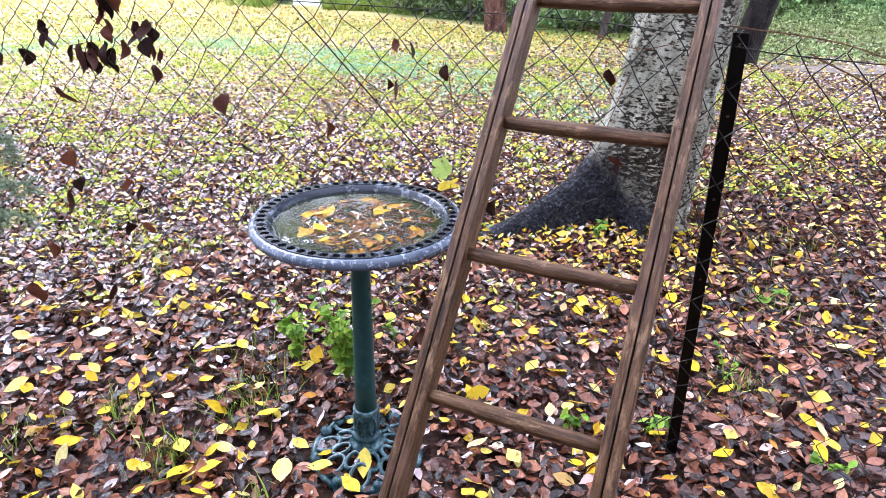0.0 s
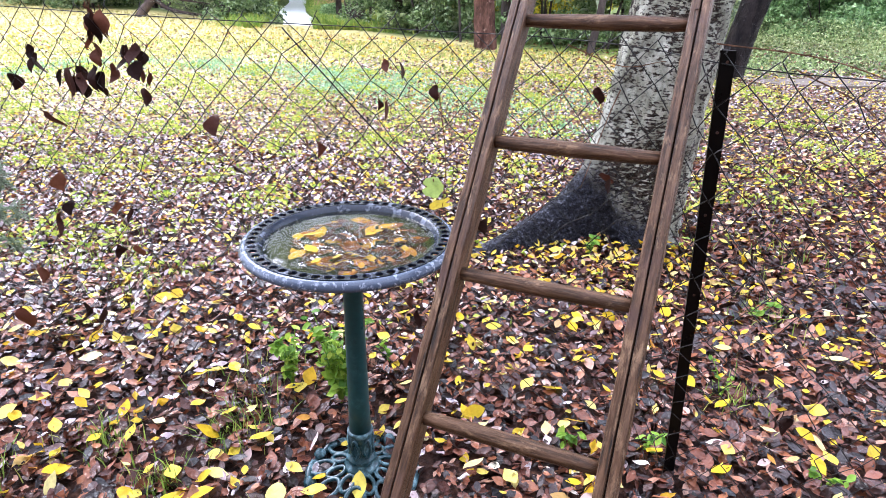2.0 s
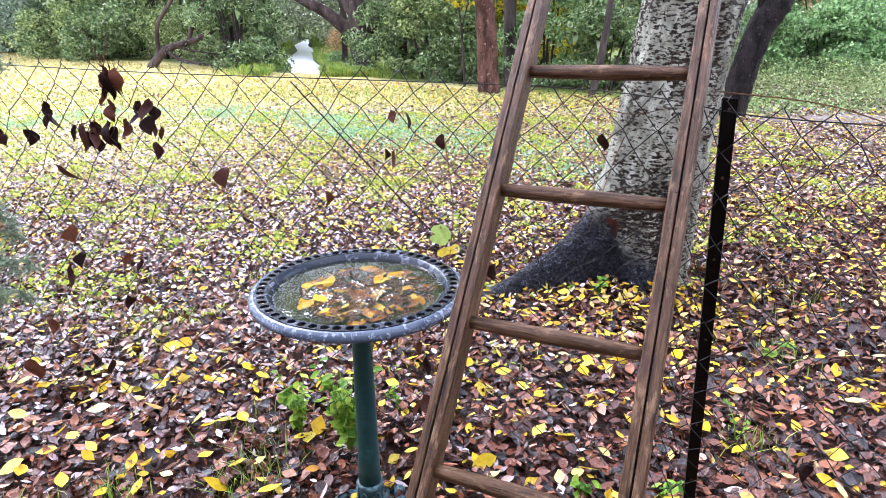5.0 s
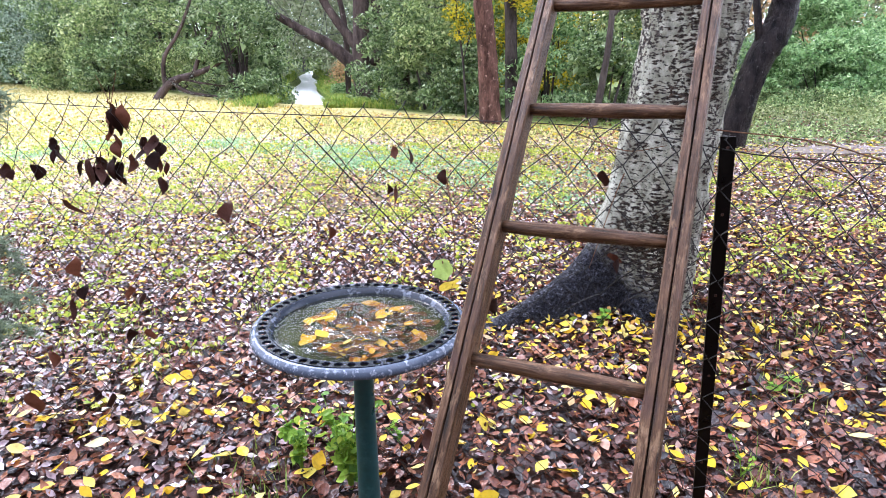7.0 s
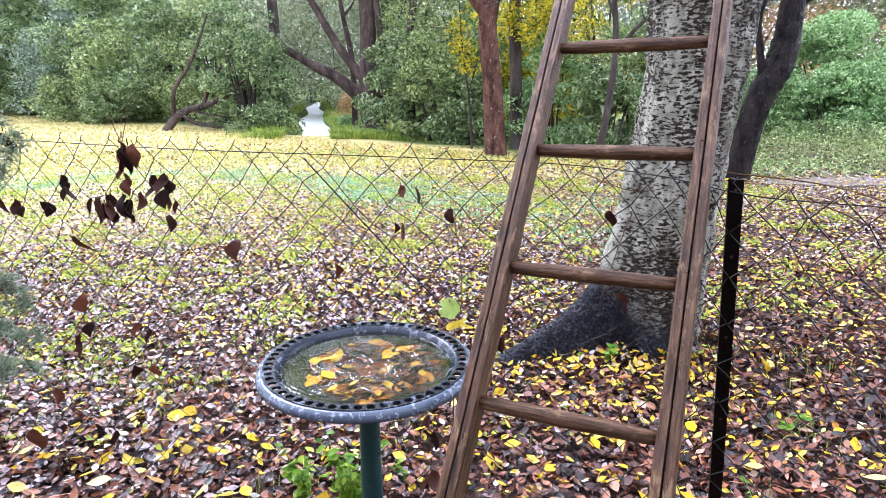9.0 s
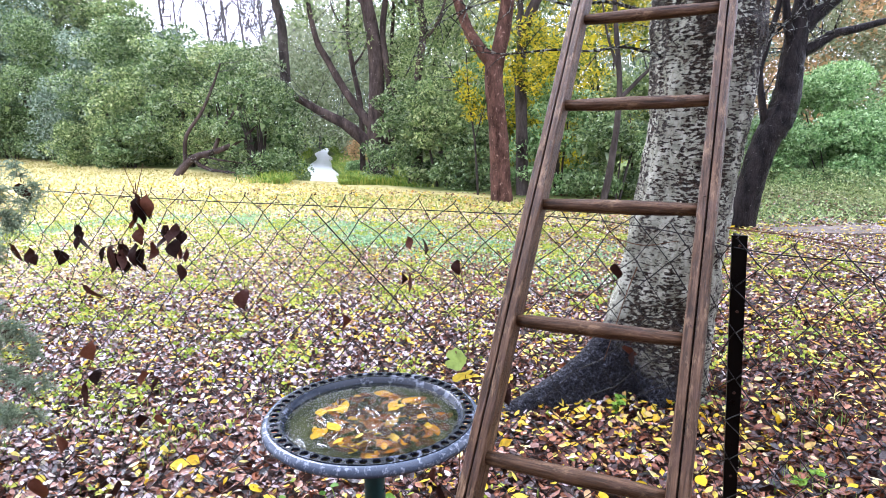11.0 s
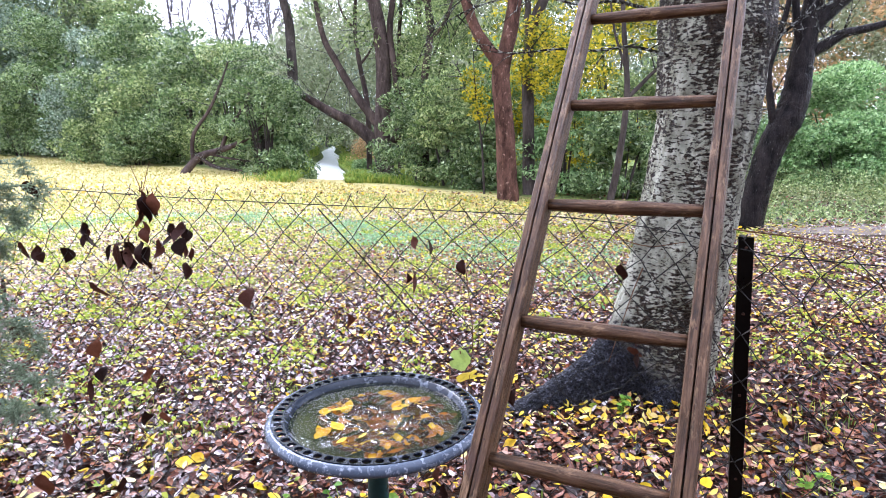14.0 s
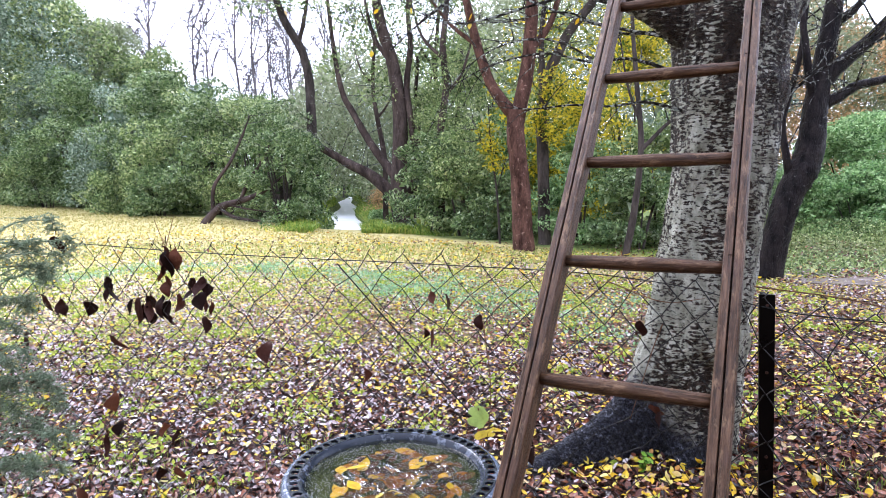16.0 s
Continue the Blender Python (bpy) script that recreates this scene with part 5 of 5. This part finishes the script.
# rusty stems twisted through the mesh
for k, pts in enumerate([[(.0, 1.30, 1.02), (.02, 1.29, .85), (.01, 1.30, .70)], [(.42, 1.21, 1.05), (.40, 1.22, .98), (.36, 1.25, .80)], [(.56, 1.05, 1.17), (.75, .99, 1.15), (.95, .92, 1.09), (1.15, .86, 1.08)], [(.7, 1.0, 1.13), (.85, .97, 1.05), (.93, .94, .9), (1.0, .92, .72)], [(-.95, 1.44, 1.15), (-.9, 1.43, 1.28)], [(-.92, 1.44, 1.15), (-.96, 1.43, 1.27)], [(.3, 1.27, 1.14), (.42, 1.23, 1.10), (.5, 1.17, 1.12)]]):
    o = new("dry_stem", mesh_of("dry_stem", *tube(smooth_path(pts, 7), [.0016, .0013, .0008], 5), STEM, True))
    tagged(o, "thin dry reddish stem tangled in the fence", "stem", "dry stems in the fence")


def build_conifer():
    """Soft grey-green plumes hanging in at the fence: stems that part into drooping sprays of fine scale leaves."""
    g = np.random.default_rng(77)
    con = empty("conifer", (-1.78, 1.36, 0), "feathery grey-green conifer sprays at the fence", "conifer")
    v, f = tube(smooth_path([(0, 0, 0), (.02, 0, .5), (0, .02, 1.1), (.02, 0, 1.5)], 6), [.03, .025, .02, .01], 8)
    under("trunk", mesh_of("trunk", v, f, TWIG, True), con)
    tips = [(.61, 1.19), (.57, 1.15), (.52, 1.09), (.49, 1.18), (.46, 1.02), (.45, .86), (.48, .79), (.53, .71), (.55, .62), (.52, .52), (.46, .65), (.43, .50), (.40, .77), (.41, .94)]
    for k in range(2 * len(tips)):
        tx, tz = tips[k % len(tips)]
        tip = np.array((tx, 0, tz)) + g.normal(0, .03, 3) * (k >= len(tips)) - np.array((.03 * (k >= len(tips)), 0, 0))
        path = smooth_path([(0, 0, tip[2] - g.uniform(.25, .5)), tip * np.array([.6, .5, 1]) + np.array([0, g.normal(0, .03), -.03]), tip + np.array([-.02, 0, .03]), tip], 9)
        v, f = tube(path, [.0035, .002, .0008], 5)
        branch = under("branch", mesh_of("branch", v, f, CONIFER, True), con)
        places, yaw, pit, big = [], [], [], []
        for i in range(9, len(path)):
            for _ in range(3):
                a = g.uniform(0, 6.283)
                d = np.array((.7 * math.cos(a), .7 * math.sin(a), g.uniform(-.5, .9)))
                d /= np.linalg.norm(d)
                L = g.uniform(.03, .075) * (1.2 - .5 * i / len(path))
                for q in np.linspace(.05, 1, 13):
                    c = path[i] + d * L * q + np.array((0, 0, -.022 * q * q))
                    for _ in range(2):
                        e = d + g.normal(0, .55, 3)
                        places.append(c + e * .002)
                        yaw.append(math.atan2(e[1], e[0]))
                        pit.append(-math.atan2(e[2], math.hypot(e[0], e[1])))
                        big.append(g.uniform(.007, .014) * (1.15 - .5 * q))
        p = np.array(places)
        m = len(p)
        v, f = scatter(COARSE, p, np.array(big), np.array(yaw), np.array(pit), g.uniform(0, 3, m), .2, np.full(m, .38))
        under("needles", tri_mesh("needles", v, f, CONIFER), branch, kind="stuff")


build_conifer()

# ---------------------------------------------------------------- leaves
# dead leaves caught in the mesh: (along the fence, share of its height, size)
HANG_CLUSTER = [(2.50, .975, .078), (2.52, .965, .072), (2.49, .970, .061), (2.535, .975, .05), (2.47, .905, .051), (2.48, .925, .036), (2.25, .875, .055), (2.26, .895, .036), (2.06, .820, .038), (2.17, .815, .051), (2.40, .845, .072), (2.42, .835, .078), (2.45, .845, .067), (2.41, .820, .057), (2.375, .84, .05), (2.48, .810, .030), (2.56, .900, .050), (2.54, .860, .050), (2.61, .910, .049), (2.60, .870, .049), (2.62, .865, .039), (2.62, .810, .046), (2.585, .885, .036)]
HANG_SINGLE = [(2.25, .730, .068), (2.81, .755, .054), (2.84, .640, .048), (3.09, .715, .048), (3.07, .725, .034), (3.29, .910, .030), (3.32, .900, .042), (3.29, .815, .043), (3.27, .825, .03), (3.42, .855, .039), (3.83, .885, .037), (3.55, .545, .055), (1.99, .825, .066), (1.94, .720, .058), (1.92, .600, .064), (2.08, .985, .060), (2.23, .570, .058), (2.19, .445, .060), (2.44, .490, .048), (2.41, .505, .05), (1.90, .105, .08), (2.16, .160, .060)]
HANG_LOW = [(2.25, .155, .050), (2.05, .275, .055), (2.38, .375, .054), (2.45, .380, .045), (2.25, .495, .045), (3.35, .265, .046), (3.33, .315, .038), (3.31, .130, .056), (3.33, .145, .052), (3.88, .335, .047), (4.24, .540, .042), (4.40, .270, .056), (3.52, .760, .024), (3.87, .705, .048), (3.89, .70, .04)]
HANG = HANG_CLUSTER + HANG_SINGLE + HANG_LOW + [(a + .018, b - .012, c * .85) for a, b, c in HANG_CLUSTER[::2]]
hang_mesh = []
for k in range(5):
    g = np.random.default_rng(200 + k)
    tv = FINER[0] * np.array([1, .75 + .12 * k, g.uniform(1.0, 2.0)])
    tv[:, 1] += .10 * np.sin(5 * tv[:, 0] + k)
    tv[:, 2] += .22 * np.sin(3.2 * tv[:, 0] + 2 * k)
    v = [(x + .5, y, z) for x, y, z in tv]
    stalk = tube([(0, 0, 0), (-.12, 0, .02), (-.22, .01, .03)], .018, 4)
    v2, f2 = joined([(v, [tuple(t) for t in FINER[1]]), stalk])
    hang_mesh.append(mesh_of("dead_leaf", v2, f2, HANGING, True))
g = np.random.default_rng(300)
for k, (s, z, size) in enumerate(HANG):
    p = fence_at(s, z) + np.array([0, -.010, size * .45])
    o = new("dead_leaf", hang_mesh[k % 5])
    o.matrix_world = pose(*p, g.uniform(-25, 25), g.uniform(65, 110), g.choice((-90, 90)) + g.uniform(-60, 60)) @ Matrix.Diagonal((size * 1.15, size * 1.25, size * 1.05, 1))
    tagged(o, "curled dark brown dead leaf caught in the wire mesh", "leaf", "dead leaves in the fence")

# leaf litter: brown carpet, dense near and thinning towards the lawn


def off_foot(x, y):
    return np.where(np.hypot(x - BATH[0], y - BATH[1]) < .20, .3, 1)


def thin_out(x, y):
    return np.clip(1.12 - (y - .55 * x - 3.6) / 7, .10, 1)


litter("brown_leaf_litter", 14000, (-2.2, 2.2), (.35, 2.5), BROWN, FOLDED, (.018, .040), (.008, .036), off_foot, ground, "broken wet brown leaves in the carpet", .5, (.5, 1.1))
litter("brown_leaf_litter", 15500, (-2.2, 2.2), (.35, 2.5), BROWN, FLAT, (.028, .062), (.0, .040), off_foot, ground, "wet brown fallen leaves in a thick carpet", .34, (.75, 1.25))
litter("brown_leaf_litter", 30000, (-6, 6), (-2.1, 4.4), BROWN, COARSE, (.06, .10), (.0, .03), lambda x, y: ((np.abs(x) > 2.1) | (y < .42)) * ((y < 2.5) | (x < -3.8) | (x > 3.3)) * np.exp(-(np.hypot(x, y - 1) / 7) ** 4), ground, "wet brown fallen leaves round about", .35)
litter("brown_leaf_litter", 36000, (-3.9, 3.4), (2.5, 4.6), BROWN, FOLDED, (.022, .052), (.0, .036), thin_out, ground, "wet brown fallen leaves under the tree", .5, (.6, 1.1))
litter("brown_leaf_litter", 90000, (-6.5, 6.0), (4.2, 8.5), BROWN, COARSE, (.028, .058), (.0, .03), thin_out, ground, "wet brown fallen leaves thinning out", .35)
litter("brown_leaf_litter", 42000, (-10, 6.5), (8.3, 13), BROWN, COARSE, (.045, .085), (.0, .03), thin_out, ground, "scattered brown fallen leaves", .35)


def yellow_keep(x, y):
    tree = np.exp(-(((x - .75) / .55) ** 2 + ((y - 2.45) / .35) ** 2))
    return np.clip(.30 + .9 * tree + .25 * np.clip((y - 1.8) / 2, 0, 1), 0, 1)


litter("yellow_leaf_litter", 9500, (-4.0, 3.3), (1.6, 4.5), YELLOW, FLAT, (.026, .050), (.026, .044), yellow_keep, ground, "bright yellow fallen leaves on the brown carpet", .3)
litter("yellow_leaf_litter", 13000, (-6.5, 6.0), (4.2, 8.5), YELLOW, COARSE, (.028, .052), (.02, .045), lambda x, y: np.clip(1.2 - (y - .5 * x - 5) / 9, .25, 1), ground, "yellow fallen leaves further off", .3)
litter("yellow_leaf_litter", 7000, (-14, 6.5), (8.3, 15), YELLOW, COARSE, (.06, .10), (.02, .05), lambda x, y: np.where(y < 12 - .5 * x, .7, 0), ground, "yellow leaves scattered on the lawn", .3)

litter("yellow_leaf_litter", 210, (.0, 1.6), (2.0, 2.75), YELLOW, FINER, (.035, .065), (.03, .06), lambda x, y: np.exp(-(((x - .75) / .6) ** 2 + ((y - 2.5) / .25) ** 2)), ground, "bright yellow leaves gathered at the tree's foot", .4)
litter("pale_leaf_litter", 17000, (-3.9, 3.3), (1.3, 4.6), PALE, FOLDED, (.020, .044), (.02, .045), lambda x, y: np.clip(.08 + .32 * (y - 1.5) - .38 * x, 0, 1), ground, "pale upturned undersides and painted sky glints of wet leaves", .45)
litter("pale_leaf_litter", 14000, (-6.5, 6.0), (4.4, 9.5), PALE, COARSE, (.024, .05), (.01, .045), None, ground, "pale upturned leaves and painted glints on the lawn", .45)

litter("yellow_leaf_litter", 420, (-2.1, 2.1), (.6, 1.9), YELLOW, FINER, (.022, .05), (.024, .04), None, ground, "small yellow and orange leaves in the brown carpet", .35)
litter("pale_leaf_litter", 260, (-2.1, .6), (.6, 1.9), PALE, FINER, (.025, .05), (.02, .038), None, ground, "a few pale upturned leaves and painted glints in the carpet", .35)

# the nearest yellow leaves, one by one
SPOTS = [(-1.482, 1.46), (-1.321, 1.207), (-1.126, 1.042), (-1.027, .999), (-1.23, 1.516), (-.976, 1.266), (-.8, .939), (-.712, 1.027), (-1.489, 1.678), (-.517, 1.19), (-.405, .972), (-.459, 1.422), (-.308, .997), (-.21, .938), (-.681, 1.193), (-1.036, 1.534), (-.672, .935), (-.609, .962), (-.723, 1.744), (-1.172, 1.942), (-.5, 1.729), (-.189, 1.022), (.223, 1.078), (.183, 1.869), (.293, 1.51), (.377, 1.487), (.439, 1.09), (.641, 1.196), (1.116, 1.236), (1.405, 1.716), (1.571, 2.476), (.875, 2.002), (.426, 1.326), (.114, 1.354), (.015, 1.615), (.806, 1.127), (-.119, 1.388), (-.801, 1.799), (-1.409, 2.097), (-1.013, 1.711), (-.445, 1.478)]
g = np.random.default_rng(400)
yellow_mesh = []
for k in range(6):
    tv = FINER[0] * np.array([1, g.uniform(.9, 1.3), g.uniform(.2, .9)])
    yellow_mesh.append(mesh_of("yellow_leaf", tv, FINER[1], YELLOW_ONE, True))
extra = [(g.uniform(-2.0, 2.2), g.uniform(.6, 2.05)) for _ in range(258)]
for k, (x, y) in enumerate(SPOTS + extra):
    o = new("yellow_leaf", yellow_mesh[k % 6])
    o.parent = ground
    s = g.uniform(.062, .086) if k < len(SPOTS) else g.uniform(.040, .070)
    o.matrix_basis = pose(x, y, float(gz(x, y)) + .042, g.normal(0, 20), g.normal(0, 20), g.uniform(0, 360)) @ Matrix.Diagonal((s, s, s, 1))
